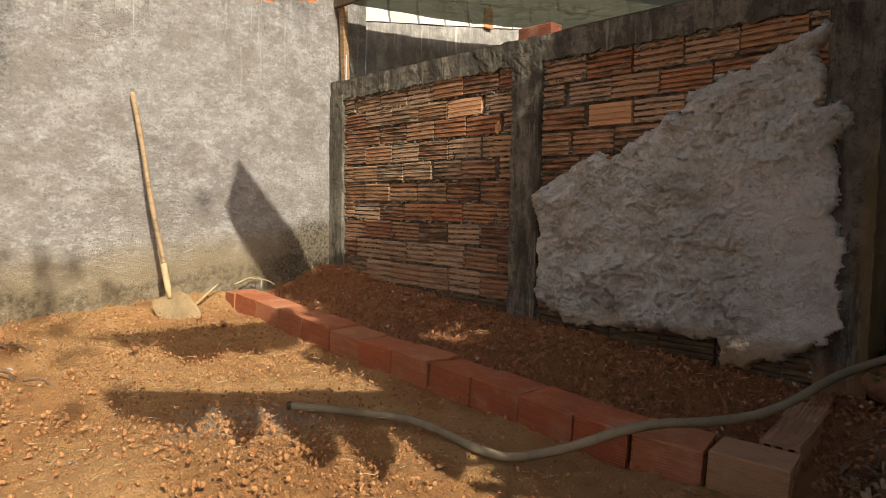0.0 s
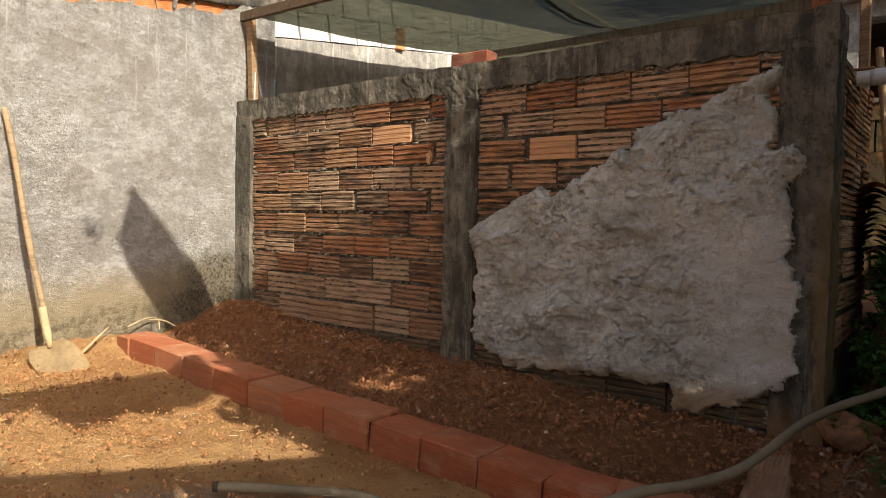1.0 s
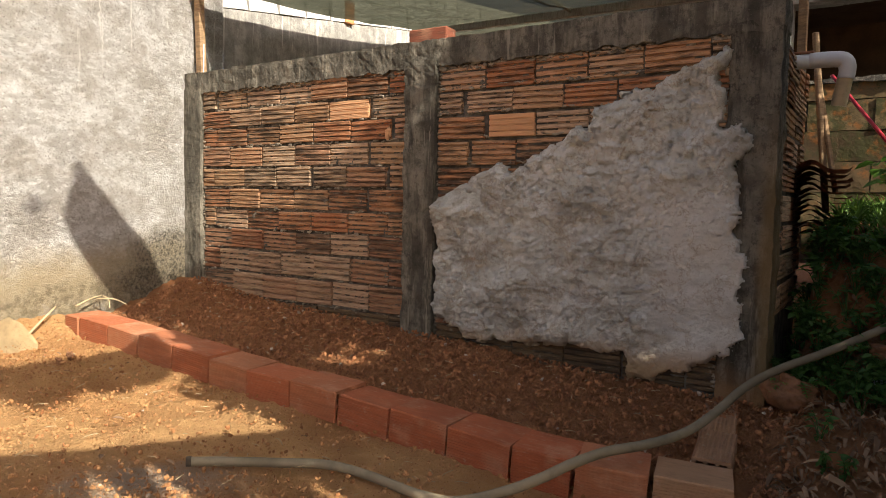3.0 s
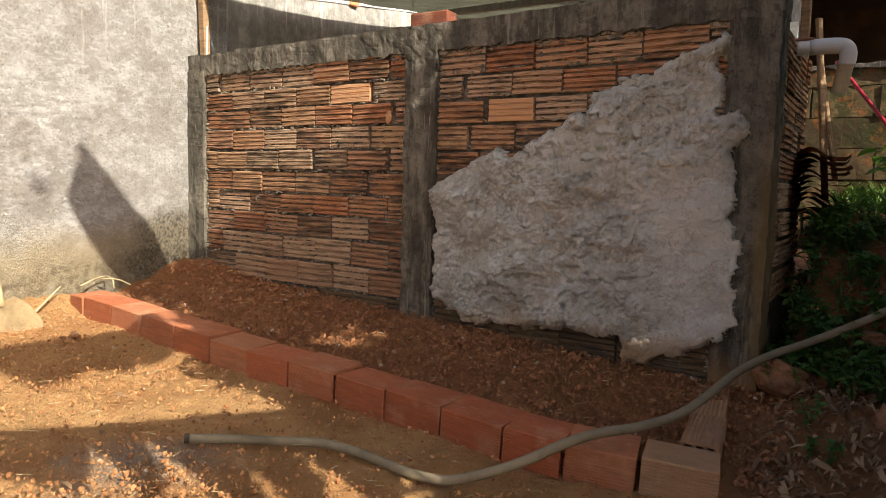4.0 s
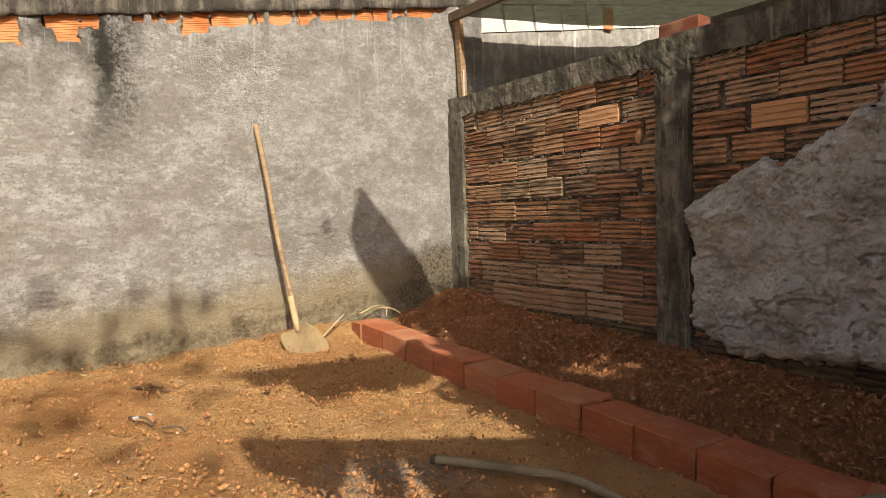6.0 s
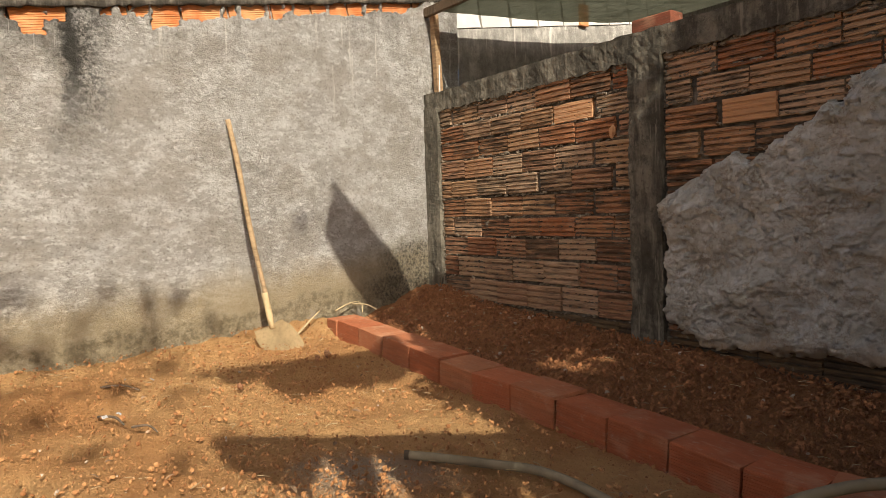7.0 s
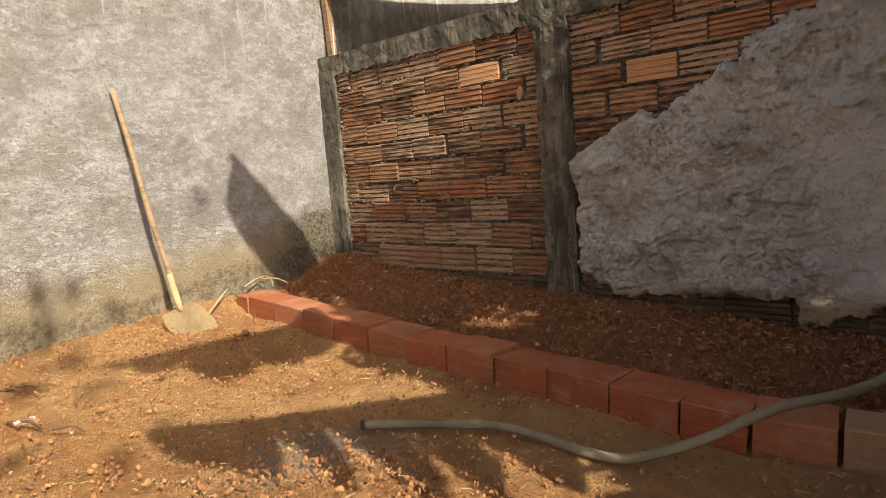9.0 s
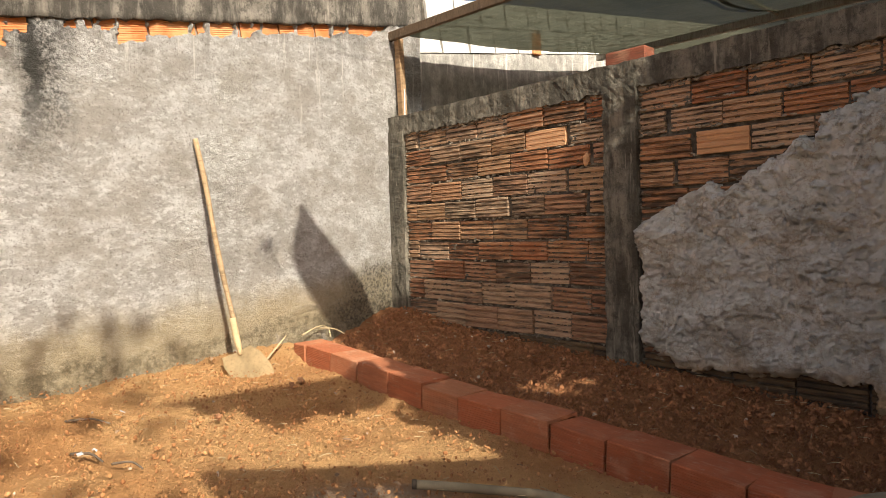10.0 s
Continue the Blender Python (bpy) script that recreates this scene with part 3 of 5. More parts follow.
wall_w = new("wall_west")
tagged(wall_w, "long rendered boundary wall with damp foot and concrete coping", "wall", kind="structure")
part("rendered_face", long_wall(), M_RENDER, wall_w, smooth=True)


def coping():
    bm = rough_slab((-0.18, -4.2, 0.0), (0.006, 0.32, 0.21), cell=0.024, amp=0.006, seed=31)
    for v in bm.verts:
        v.co.z += coping_z(v.co.y) - 0.004 + (0.010 * fbm(v.co.y * 6, 3.0) + 0.012 * fbm(v.co.y * 30, 1.0, 0, 4, 0.6)) * (v.co.z < 0.1)
        v.co.x += SLANT * v.co.y
    return bm


part("coping", coping(), M_COPING, wall_w, "weathered grey concrete coping", smooth=True)


def m_orange():
    m = Mat("bared_brick", 0.85)
    col = m.mix(m.ramp(m.noise(9, 4), 0.35, 0.65), (0.56, 0.20, 0.07), (0.64, 0.33, 0.15))
    m.colour(m.mix(m.ramp(m.noise(40, 5), 0.55, 0.75, 0, 0.5), col, (0.34, 0.28, 0.22)))
    m.bump(m.noise(160, 4), 0.002, 0.7)
    return m.m


M_ORANGE = m_orange()
fine_face = [(0, 0.003)] + [(0.02 + (k + q) / 13 * 0.96, 0.0 if q < 0.6 else 0.0025) for k in range(13) for q in (0.0, 0.58, 0.62, 0.96)] + [(1, 0.003)]
mesh_bared = mesh_of("brick", ridged_brick(0.242, 0.150, 0.02, fine_face, 3), M_ORANGE)
for k in range(12):
    y = -2.68 + 0.25 * k
    ob = new("brick", mesh_bared)
    ob.parent = wall_w
    ob.matrix_basis = Matrix.Translation((SLANT * y - 0.024, y, coping_z(y) - 0.147)) @ Euler((0, 0, math.pi / 2 + math.atan(-SLANT))).to_matrix().to_4x4() @ Euler((0, -math.atan(0.185), 0)).to_matrix().to_4x4()


# ---- wall behind, of blocks ----
M_BLOCK = concrete_material("pale_block", (0.66, 0.645, 0.60), (0.24, 0.225, 0.20), 0.45)
M_BLOCK_WHITE = plain("white_block", (0.72, 0.70, 0.66), 0.9, vary=0.12, scale=8, bump=0.004)
back = new("wall_back")
tagged(back, "neighbouring grey rendered wall with rows of whiter blocks on top", "wall", kind="structure")


def seam_line(y):
    return 2.06 + 0.17 * y


def far_face():
    bm, ys = bmesh.new(), [0.32 + 0.05 * i for i in range(176)]
    rows = []
    for y in ys:
        x = SLANT * y - 0.03
        rows.append([bm.verts.new((x + 0.01 * fbm(y * 4, z * 4, 5, 4, 0.7), y, z)) for z in (0.2 + (seam_line(y) - 0.2) * k / 34 for k in range(35))])
    for a, b in zip(rows, rows[1:]):
        for k in range(34):
            bm.faces.new((a[k], a[k + 1], b[k + 1], b[k]))
    return bm


part("rendered_face", far_face(), M_BLOCK, back, "grey render streaked with damp", smooth=True)
core = box((-0.16, 0.32, 0.0), (-0.045, 9.0, 0.40))
for v in core.verts:
    v.co.x += SLANT * v.co.y
    v.co.z += seam_line(v.co.y) - 0.02
part("mortar_core", core, M_MORTAR, back)
mesh_white = mesh_of("block", rough_slab((-0.10, -0.146, 0), (0.0, 0.146, 0.188), cell=0.06, amp=0.004, seed=3), M_BLOCK_WHITE)
for r in range(2):
    for k in range(28):
        y = 0.40 + k * 0.305 + (r % 2) * 0.15
        ob = new("block", mesh_white)
        ob.parent = back
        ob.matrix_basis = pose(SLANT * y - 0.022 + rng.uniform(-0.004, 0.004), y, seam_line(y) + 0.006 + r * 0.197, rng.uniform(8.5, 10.5), 0, 6)
part("brick", box((-0.245, 1.66, 2.345), (-0.178, 1.76, 2.52), 0.004), M_ORANGE, back, "bared orange clay brick")

# ---- retaining wall on the slope ----
def mossy():
    m = Mat("mossy_dappled_block", 0.95)
    # moss and rust; dark base and patches also paint in the dappled tree shade
    col = m.mix(m.info.outputs["Random"], (0.085, 0.055, 0.03), (0.20, 0.14, 0.07))
    col = m.mix(m.ramp(m.noise(5, 8, 0.78), 0.45, 0.56, 0, 0.9), col, (0.055, 0.056, 0.02))
    col = m.mix(m.ramp(m.noise(8, 6, 0.65), 0.54, 0.66, 0, 0.8), col, (0.30, 0.12, 0.035))
    m.colour(m.mix(m.ramp(m.noise(50, 5), 0.5, 0.75, 0, 0.6), col, (0.05, 0.045, 0.035)))
    m.bump(m.noise(30, 6), 0.007, 0.7)
    return m.m


M_MOSSY_DAPPLED = mossy()
retaining = new("retaining_wall")
tagged(retaining, "old retaining wall of mossy rust-stained concrete blocks, dappled shade in their colour", "wall", kind="structure")
RY = 2.60
part("earth_core", box((2.6, RY + 0.03, 0.5), (5.6, RY + 0.3, 1.72)), M_MORTAR, retaining)
part("capping", rough_slab((2.6, RY - 0.02, 1.715), (5.6, RY + 0.3, 1.745), cell=0.06, amp=0.008, seed=8), M_COPING, retaining)
for r in range(6):
    for k in range(9):
        w = 0.393
        x = 2.55 + k * 0.40 + (r % 2) * 0.2 + rng.uniform(-0.01, 0.01)
        h = 0.200 if r else 0.107
        z = 1.715 - 0.11 - (r and 0.205 * r)
        bm = rough_slab((-w / 2, 0, 0), (w / 2, 0.06, h), cell=0.07, amp=0.004, seed=r * 9 + k)
        ob = part("block", bm, M_MOSSY_DAPPLED, retaining)
        ob.matrix_basis = pose(x + w / 2, RY + rng.uniform(-0.012, 0.008), z)

# ---- house above ----
M_HOUSE = concrete_material("house_render", (0.55, 0.53, 0.50), (0.26, 0.25, 0.23), 0.4)
# dark brown that puts the open room's shade into its inner faces
M_ROOM_SHADE = plain("shaded_interior", (0.10, 0.065, 0.04), 0.9)
M_PVC = plain("white_pvc", (0.72, 0.73, 0.74), 0.35, vary=0.06, bump=0)
M_TILE = brick_material("roof_tile_clay", (0.36, 0.165, 0.10), (0.45, 0.22, 0.135), 0.4)
house = tagged(new("house"), "unfinished grey rendered house with dark open bays above the retaining wall", "house")
HY = 3.30
part("pillar", rough_slab((3.66, HY, 1.70), (3.87, HY + 0.2, 2.50), cell=0.1, amp=0.004), M_HOUSE, house)
part("pillar", rough_slab((2.72, HY, 1.70), (2.95, HY + 0.2, 2.50), cell=0.1, amp=0.004, seed=4), M_HOUSE, house)
part("lintel", rough_slab((2.5, HY - 0.01, 2.455), (6.2, HY + 0.2, 2.58), cell=0.12, amp=0.004, seed=6), M_HOUSE, house)
part("parapet", rough_slab((2.5, HY, 1.0), (6.2, HY + 0.2, 1.78), cell=0.15, amp=0.004, seed=7), M_HOUSE, house)
part("back_wall", box((2.5, HY + 1.6, 1.0), (6.2, HY + 1.7, 2.8)), M_ROOM_SHADE, house)
part("ceiling_slab", box((2.5, HY + 0.2, 2.62), (6.2, HY + 1.6, 2.72)), M_ROOM_SHADE, house)
part("room_floor", box((2.5, HY + 0.2, 1.70), (6.2, HY + 1.6, 1.76)), M_ROOM_SHADE, house)
part("side_wall", box((2.4, HY, 1.0), (2.5, HY + 1.7, 2.8)), M_HOUSE, house)
part("eave", box((2.5, HY - 0.12, 2.58), (6.2, HY + 0.195, 2.66), 0.01), M_TILE, house, "orange clay eave")
part("downpipe", tube([(3.63, HY - 0.06, 1.70), (3.60, HY - 0.06, 2.42), (3.60, HY - 0.02, 2.47)], 0.031, 14), M_PVC, house, "white plastic downpipe", smooth=True)
part("cable", tube(curve_at([(3.76, HY - 0.012, 2.45), (3.80, HY - 0.016, 2.2), (3.74, HY - 0.012, 2.05), (3.70, HY - 0.012, 1.98)], 16), 0.004, 5), M_PVC, house)

# ---- lean-to with its cloth ----
M_WOOD = brick_material("weathered_wood", (0.36, 0.22, 0.11), (0.42, 0.28, 0.16), 0.45)
M_WOOD_GREY = brick_material("grey_wood", (0.36, 0.34, 0.30), (0.42, 0.40, 0.36), 0.4, 0.0, 0.0)
M_WOOD_DARK = brick_material("dark_wet_wood", (0.12, 0.085, 0.055), (0.15, 0.11, 0.07), 0.7, 0.0, 0.1)


def cloth_material():
    m = Mat("shade_cloth", 0.9, shift=False)
    col = m.mix(m.ramp(m.noise(2.5, 4), 0.35, 0.65), (0.060, 0.060, 0.050), (0.105, 0.10, 0.082))
    col = m.mix(m.ramp(m.noise(9, 4, 0.6, (1, 4, 1)), 0.5, 0.75, 0, 0.5), col, (0.15, 0.14, 0.085))
    m.colour(col)
    m.b.inputs["Transmission Weight"].default_value = 0.0
    tr = m.n("ShaderNodeBsdfTranslucent")
    m.put(tr.inputs[0], (0.16, 0.16, 0.11))
    add = m.n("ShaderNodeMixShader")
    add.inputs[0].default_value = 0.18
    m.link(m.b.outputs[0], add.inputs[1])
    m.link(tr.outputs[0], add.inputs[2])
    out = [n for n in m.t.nodes if n.type == "OUTPUT_MATERIAL"][0]
    weave = m.n("ShaderNodeBsdfTransparent")
    weave.inputs[0].default_value = (0.85, 0.95, 0.78, 1)
    net = m.n("ShaderNodeMixShader")
    net.inputs[0].default_value = 0.07
    m.link(add.outputs[0], net.inputs[1])
    m.link(weave.outputs[0], net.inputs[2])
    m.link(net.outputs[0], out.inputs[0])
    m.bump(m.noise(260, 2), 0.002, 0.8)
    m.bump(m.noise(5, 4), 0.05, 0.4)
    return m.m


M_CLOTH = cloth_material()


def cloth(u0, u1, seed=0.0, thick=0.004):
    """A sheet from the front batten over the back rail, sagging between them; u runs along the wall, 0 to 1."""
    bm, nu, nv = bmesh.new(), 44, 40
    rows = []
    for i in range(nu + 1):
        u = u0 + (u1 - u0) * i / nu
        a = Vector((0.11 + 3.27 * u, 0.05, 2.155 - 0.065 * u))
        b = Vector((-0.13, 2.5, 2.465)).lerp(Vector((3.32, 1.06, 1.985)), u)
        c = b + Vector((-0.42 * u, 0.15 + 1.3 * step(u, 0.0, 0.35), -0.06))
        row = []
        for j in range(nv + 1):
            v = j / nv
            p = a.lerp(b, v / 0.65) if v < 0.65 else b.lerp(c, (v - 0.65) / 0.35)
            w = min(1, v / 0.65)
            p.z -= (0.03 + 0.07 * math.sin(math.pi * u)) * math.sin(math.pi * w) - 0.01 * fbm(p.x * 4, p.y * 4, seed, 3)
            row.append(bm.verts.new(p))
        rows.append(row)
    for a, b in zip(rows, rows[1:]):
        for j in range(nv):
            bm.faces.new((a[j], a[j + 1], b[j + 1], b[j]))
    bmesh.ops.solidify(bm, geom=bm.faces[:], thickness=thick)
    return bm


def beam(a, b, w, h, material, name, parent=None, label="", bevel=0.004):
    """A sawn timber from a to b."""
    a, b = Vector(a), Vector(b)
    bm = box((-w / 2, -h / 2, 0), (w / 2, h / 2, (b - a).length), bevel)
    for v in bm.verts:
        v.co.x += 0.004 * fbm(v.co.z * 3, w, h)
    ob = part(name, bm, material, parent, label)
    ob.matrix_basis = Matrix.Translation(a) @ (b - a).to_track_quat("Z", "Y").to_matrix().to_4x4()
    return ob


canopy = tagged(new("shade_canopy"), "sagging dark green shade cloth on a timber frame behind the wall", "canopy")
part("cloth", cloth(0.0, 0.56, 1.0), M_CLOTH, canopy, "dull green shade cloth", smooth=True)
part("cloth", cloth(0.55, 0.945, 7.0), M_CLOTH, canopy, "darker overlapping sheet of shade cloth", smooth=True)
beam((-0.03, 0.02, 2.165), (3.42, 0.02, 2.09), 0.03, 0.06, M_WOOD_DARK, "front_batten", canopy)
beam((-0.13, 2.5, 2.42), (3.262, 1.092, 1.965), 0.05, 0.05, M_WOOD_GREY, "back_rail", canopy)
beam((1.94, 0.04, 2.075), (1.80, 1.66, 2.165), 0.02, 0.02, M_WOOD_GREY, "seam_batten", canopy)
beam((0.035, 0.08, 1.62), (0.035, 0.06, 2.15), 0.052, 0.042, M_WOOD, "corner_post", canopy, "weathered yellowish timber post")
beam((3.245, 0.08, 1.62), (3.245, 0.08, 2.08), 0.05, 0.05, M_WOOD_GREY, "end_post", canopy)
M_RUST = plain("rusty_steel", (0.30, 0.12, 0.06), 0.7, 0.3, vary=0.35)
br = part("bracket", box((3.215, 0.045, 1.625), (3.275, 0.056, 1.70), 0.002), M_RUST, canopy, "rusty steel bracket")
part("bolt", tube([(3.245, 0.046, 1.668), (3.245, 0.034, 1.668)], 0.008, 6), M_RUST, br)
part("wire", tube([(0.13, 0.02, 1.62), (0.135, 0.02, 1.80)], 0.004, 6), M_PVC, canopy)
part("reinforcing_bar", tube([(-0.012, -0.02, 1.62), (-0.014, -0.02, 1.80)], 0.004, 6), M_RUST, canopy)


# ---- border of bricks ----
def border_brick(length=0.238, width=0.178, height=0.118, ridged_top=False):
    """A hollow brick: ridged long faces, smooth upper face, open channels in its ends."""
    bm = bmesh.new()
    n = 13
    yz = []
    for k in range(n):                                   # front, upwards
        yz += [(0.0, height * (k + 0.12) / n), (0.0, height * (k + 0.62) / n), (0.0022, height * (k + 0.66) / n), (0.0022, height * (k + 0.98) / n)]
    yz[0] = (0.003, 0.0)
    yz[-1] = (0.004, height)
    top = [(width * k / 16 + 0.004, height - (0.003 if ridged_top and k % 2 else 0)) for k in range(1, 16)] if ridged_top else []
    yz += top + [(width - 0.004, height), (width, height - 0.004), (width, 0.0)]
    ends = []
    for x in (-length / 2, length / 2):
        ends.append([bm.verts.new((x, y, z)) for y, z in yz])
    m = len(yz)
    for k in range(m):
        bm.faces.new((ends[0][k], ends[1][k], ends[1][(k + 1) % m], ends[0][(k + 1) % m]))
    for ring, x, sign in ((ends[0], -length / 2, -1), (ends[1], length / 2, 1)):
        # two rows of three channels
        t, cols, rws = 0.012, 3, 2
        cw, ch = (width - t * (cols + 1)) / cols, (height - t * (rws + 1)) / rws
        edges = []
        for c in range(cols):
            for r in range(rws):
                y0, z0 = t + c * (cw + t), t + r * (ch + t)
                q = [(y0, z0), (y0 + cw, z0), (y0 + cw, z0 + ch), (y0, z0 + ch)]
                mouth = [bm.verts.new((x, a, b)) for a, b in q]
                deep = [bm.verts.new((x - sign * 0.07, a, b)) for a, b in q]
                for k in range(4):
                    edges.append(bm.edges.new((mouth[k], mouth[(k + 1) % 4])))
                    bm.faces.new((mouth[k], mouth[(k + 1) % 4], deep[(k + 1) % 4], deep[k]))
                bm.faces.new(deep)
        edges += [bm.edges.get((ring[k], ring[(k + 1) % m])) for k in range(m)]
        bmesh.ops.triangle_fill(bm, use_beauty=True, edges=edges)
    bmesh.ops.recalc_face_normals(bm, faces=bm.faces[:])
    return bm


border_mesh = mesh_of("border_brick", border_brick(), M_CURB)
border_flat = mesh_of("border_brick", border_brick(0.24, 0.112, 0.10, ridged_top=True), M_CURB_PALE)
border_dusty = mesh_of("border_brick", border_brick(), M_CURB_PALE)
half_mesh = mesh_of("border_brick", border_brick(0.13), M_CURB)
jit = random.Random(7)
xs_border = [0.19, 0.315, 0.555, 0.79, 1.03, 1.27, 1.51, 1.755, 1.995, 2.235, 2.475, 2.71, 2.905, 3.12, 3.34]
for i, (xa, xb) in enumerate(zip(xs_border, xs_border[1:])):
    (ya, za), (yb, zb) = curb_line(xa), curb_line(xb)
    ob = new("border_brick", half_mesh if i == 0 else border_dusty if i == 13 else border_mesh)
    ob.matrix_basis = (Matrix.Translation(((xa + xb) / 2, (ya + yb) / 2 + jit.uniform(-0.004, 0.004), (za + zb) / 2 - 0.118 + jit.uniform(-0.006, 0.006)))
                       @ Euler((radians(jit.uniform(-2.2, 2.2)), math.atan2(za - zb, xb - xa), math.atan2(yb - ya, xb - xa) + radians(jit.uniform(-1.2, 1.2)))).to_matrix().to_4x4()
                       @ Matrix.Diagonal(((xb - xa - 0.010) / (0.13 if i == 0 else 0.238), 1, 1, 1)))
    tagged(ob, "dusty tan hollow clay brick closing the border" if i == 13 else "new red hollow clay brick set in the earth as a border", "brick", "bricks of the border")
for x, y, z, share in ((3.285, -0.415, 0.128, 0.94), (3.252, -0.20, 0.145, 0.82), (3.232, -0.068, 0.160, 0.36)):
    ob = new("border_brick", border_flat)
    ob.matrix_basis = pose(x, y, z - 0.10, 0, -5, 97 + jit.uniform(-1.5, 1.5)) @ Matrix.Diagonal((share, 1, 1, 1))
    tagged(ob, "pale dusty clay brick laid ridged side up at the border's end", "brick", "bricks of the border")
# red clay darkened: the canopy's shade is put into the brick's colour
M_SHADED_RED = brick_material("shaded_red_brick", (0.24, 0.075, 0.045), (0.28, 0.09, 0.05), 0.6)
loose = part("loose_brick", box((-0.105, -0.045, 0), (0.105, 0.045, 0.072), 0.006), M_SHADED_RED)
loose.matrix_basis = pose(1.775, 0.075, 1.624, 0, 0, 3)
tagged(loose, "red clay brick on the top of the wall, canopy shade in its colour", "brick")


# ---- shovel ----
M_HANDLE = brick_material("worn_handle_wood", (0.40, 0.285, 0.165), (0.44, 0.32, 0.19), 0.5)
M_BLADE = plain("dusty_steel_blade", (0.50, 0.385, 0.225), 0.85, 0.0, vary=0.2, scale=25, bump=0.003)
shovel = tagged(new("shovel"), "long-handled shovel leaning on the wall, its dusty blade in the earth", "shovel")
T, N = Vector((0.165, -1.37, 1.375)), Vector((0.29, -1.25, 0.40))
line = [T.lerp(N, k / 14) + Vector((0, 0.004 * math.sin(k * 0.55), 0)) for k in range(15)]
part("handle", tube(line, [0.0135] + [0.0132 + 0.001 * math.sin(k) for k in range(13)] + [0.0155], 12), M_HANDLE, shovel, "worn round wooden handle", smooth=True)
part("socket", tube([T.lerp(N, 0.94), N, (0.305, -1.243, 0.33), (0.325, -1.238, 0.27)], [0.0165, 0.0175, 0.017, 0.012], 12), M_BLADE, shovel, "dusty steel socket", smooth=True)


def blade():
    bm = bmesh.new()
    top, down, across = Vector((0.315, -1.258, 0.285)), Vector((0.105, 0.085, -0.165)), Vector((0.03, 0.15, 0.055)).normalized()
    normal = down.normalized().cross(across)
    rows = []
    for j in range(13):
        v = j / 12
        half = 0.076 + 0.022 * step(v, 0.0, 0.25) if v < 0.45 else 0.098 * max(0.02, 1 - ((v - 0.45) / 0.56) ** 2.6) ** 0.5
        row = []
        for i in range(11):
            u = i / 5 - 1
            dish = 0.018 * (u * u) - 0.010 * math.exp(-(u * 4) ** 2) * (1 - v)
            row.append(bm.verts.new(top + down * v * 1.12 + across * half * u - normal * dish * -1))
        rows.append(row)
    for a, b in zip(rows, rows[1:]):
        for i in range(10):
            bm.faces.new((a[i], a[i + 1], b[i + 1], b[i]))
    bmesh.ops.solidify(bm, geom=bm.faces[:], thickness=0.003)
    return bm


part("blade", blade(), M_BLADE, shovel, "rounded blade caked with dry earth", smooth=True)

# ---- hose ----
M_BARK_DARK = plain("black_rubber", (0.045, 0.04, 0.035), 0.7, bump=0)
M_MOUTH_SHADE = plain("hose_mouth_shade", (0.09, 0.07, 0.05), 0.9)
M_HOSE = plain("grey_hose", (0.235, 0.195, 0.13), 0.8, vary=0.25, scale=9, bump=0.001)


def on_ground(x, y, lift):
    return x, y, ground_z(x, y) + lift


hose_line = [on_ground(1.98, -1.44, 0.014), on_ground(2.05, -1.36, 0.012), on_ground(2.18, -1.25, 0.012), on_ground(2.28, -1.175, 0.012), on_ground(2.40, -1.15, 0.012), on_ground(2.50, -1.15, 0.012),
             on_ground(2.60, -1.15, 0.013), on_ground(2.70, -1.115, 0.014), (2.81, -1.055, 0.090), (2.895, -1.0, 0.130), (2.955, -0.93, 0.162), (3.01, -0.81, 0.172), (3.085, -0.67, 0.168), (3.155, -0.50, 0.172), (3.21, -0.34, 0.205),
             (3.27, -0.18, 0.262), (3.35, -0.03, 0.305), (3.45, 0.08, 0.345), (3.56, 0.16, 0.40), (3.67, 0.25, 0.46), (3.78, 0.36, 0.54), (3.84, 0.48, 0.64), (3.84, 0.60, 0.75), (3.79, 0.75, 0.83), (3.72, 1.1, 0.845), (3.66, 1.6, 0.86)]
hose = part("hose", tube(curve_at(hose_line, 130), 0.0145, 12), M_HOSE, smooth=True)
# solid cap on the end; its dark colour stands for the shaded hollow
part("hose_mouth", tube([(1.976, -1.445, hose_line[0][2] + 0.001), (1.986, -1.434, hose_line[0][2] + 0.001)], 0.0151, 12), M_MOUTH_SHADE, hose, "cut hose end, the hollow's shade in its dark colour", smooth=True)
tagged(hose, "thick grey garden hose lying across the brick border", "hose")
hose_far = part("hose", tube(curve_at([(3.66, 1.6, 0.86), (3.9, 1.75, 0.86), (4.3, 1.7, 0.88), (4.9, 1.72, 0.9)], 20), 0.02, 10), M_HOSE, smooth=True)
part("coupling", tube([(3.655, 1.58, 0.862), (3.70, 1.635, 0.862)], 0.024, 10), M_BARK_DARK, hose_far, smooth=True)
tagged(hose_far, "dark pipe lying in the weeds", "pipe")

# ---- drain through the return wall ----
drain = tagged(new("drain_pipe"), "white plastic drain with a drooping elbow out of the wall's side", "pipe")
part("pipe", tube([(3.20, 0.51, 1.475), (3.38, 0.52, 1.478)], 0.029, 18), M_PVC, drain, smooth=True)
part("elbow", tube(curve_at([(3.345, 0.52, 1.478), (3.43, 0.525, 1.478), (3.468, 0.53, 1.470), (3.480, 0.532, 1.44), (3.476, 0.535, 1.40)], 16), [0.0318] * 12 + [0.0308] * 4, 18), M_PVC, drain, smooth=True)
M_PVC_OLD = plain("yellowed_pvc", (0.52, 0.42, 0.27), 0.5, vary=0.2, bump=0)
part("spout", tube([(3.477, 0.534, 1.42), (3.455, 0.55, 1.293)], 0.029, 18, caps=False), M_PVC_OLD, drain, "yellowed plastic spout", smooth=True)
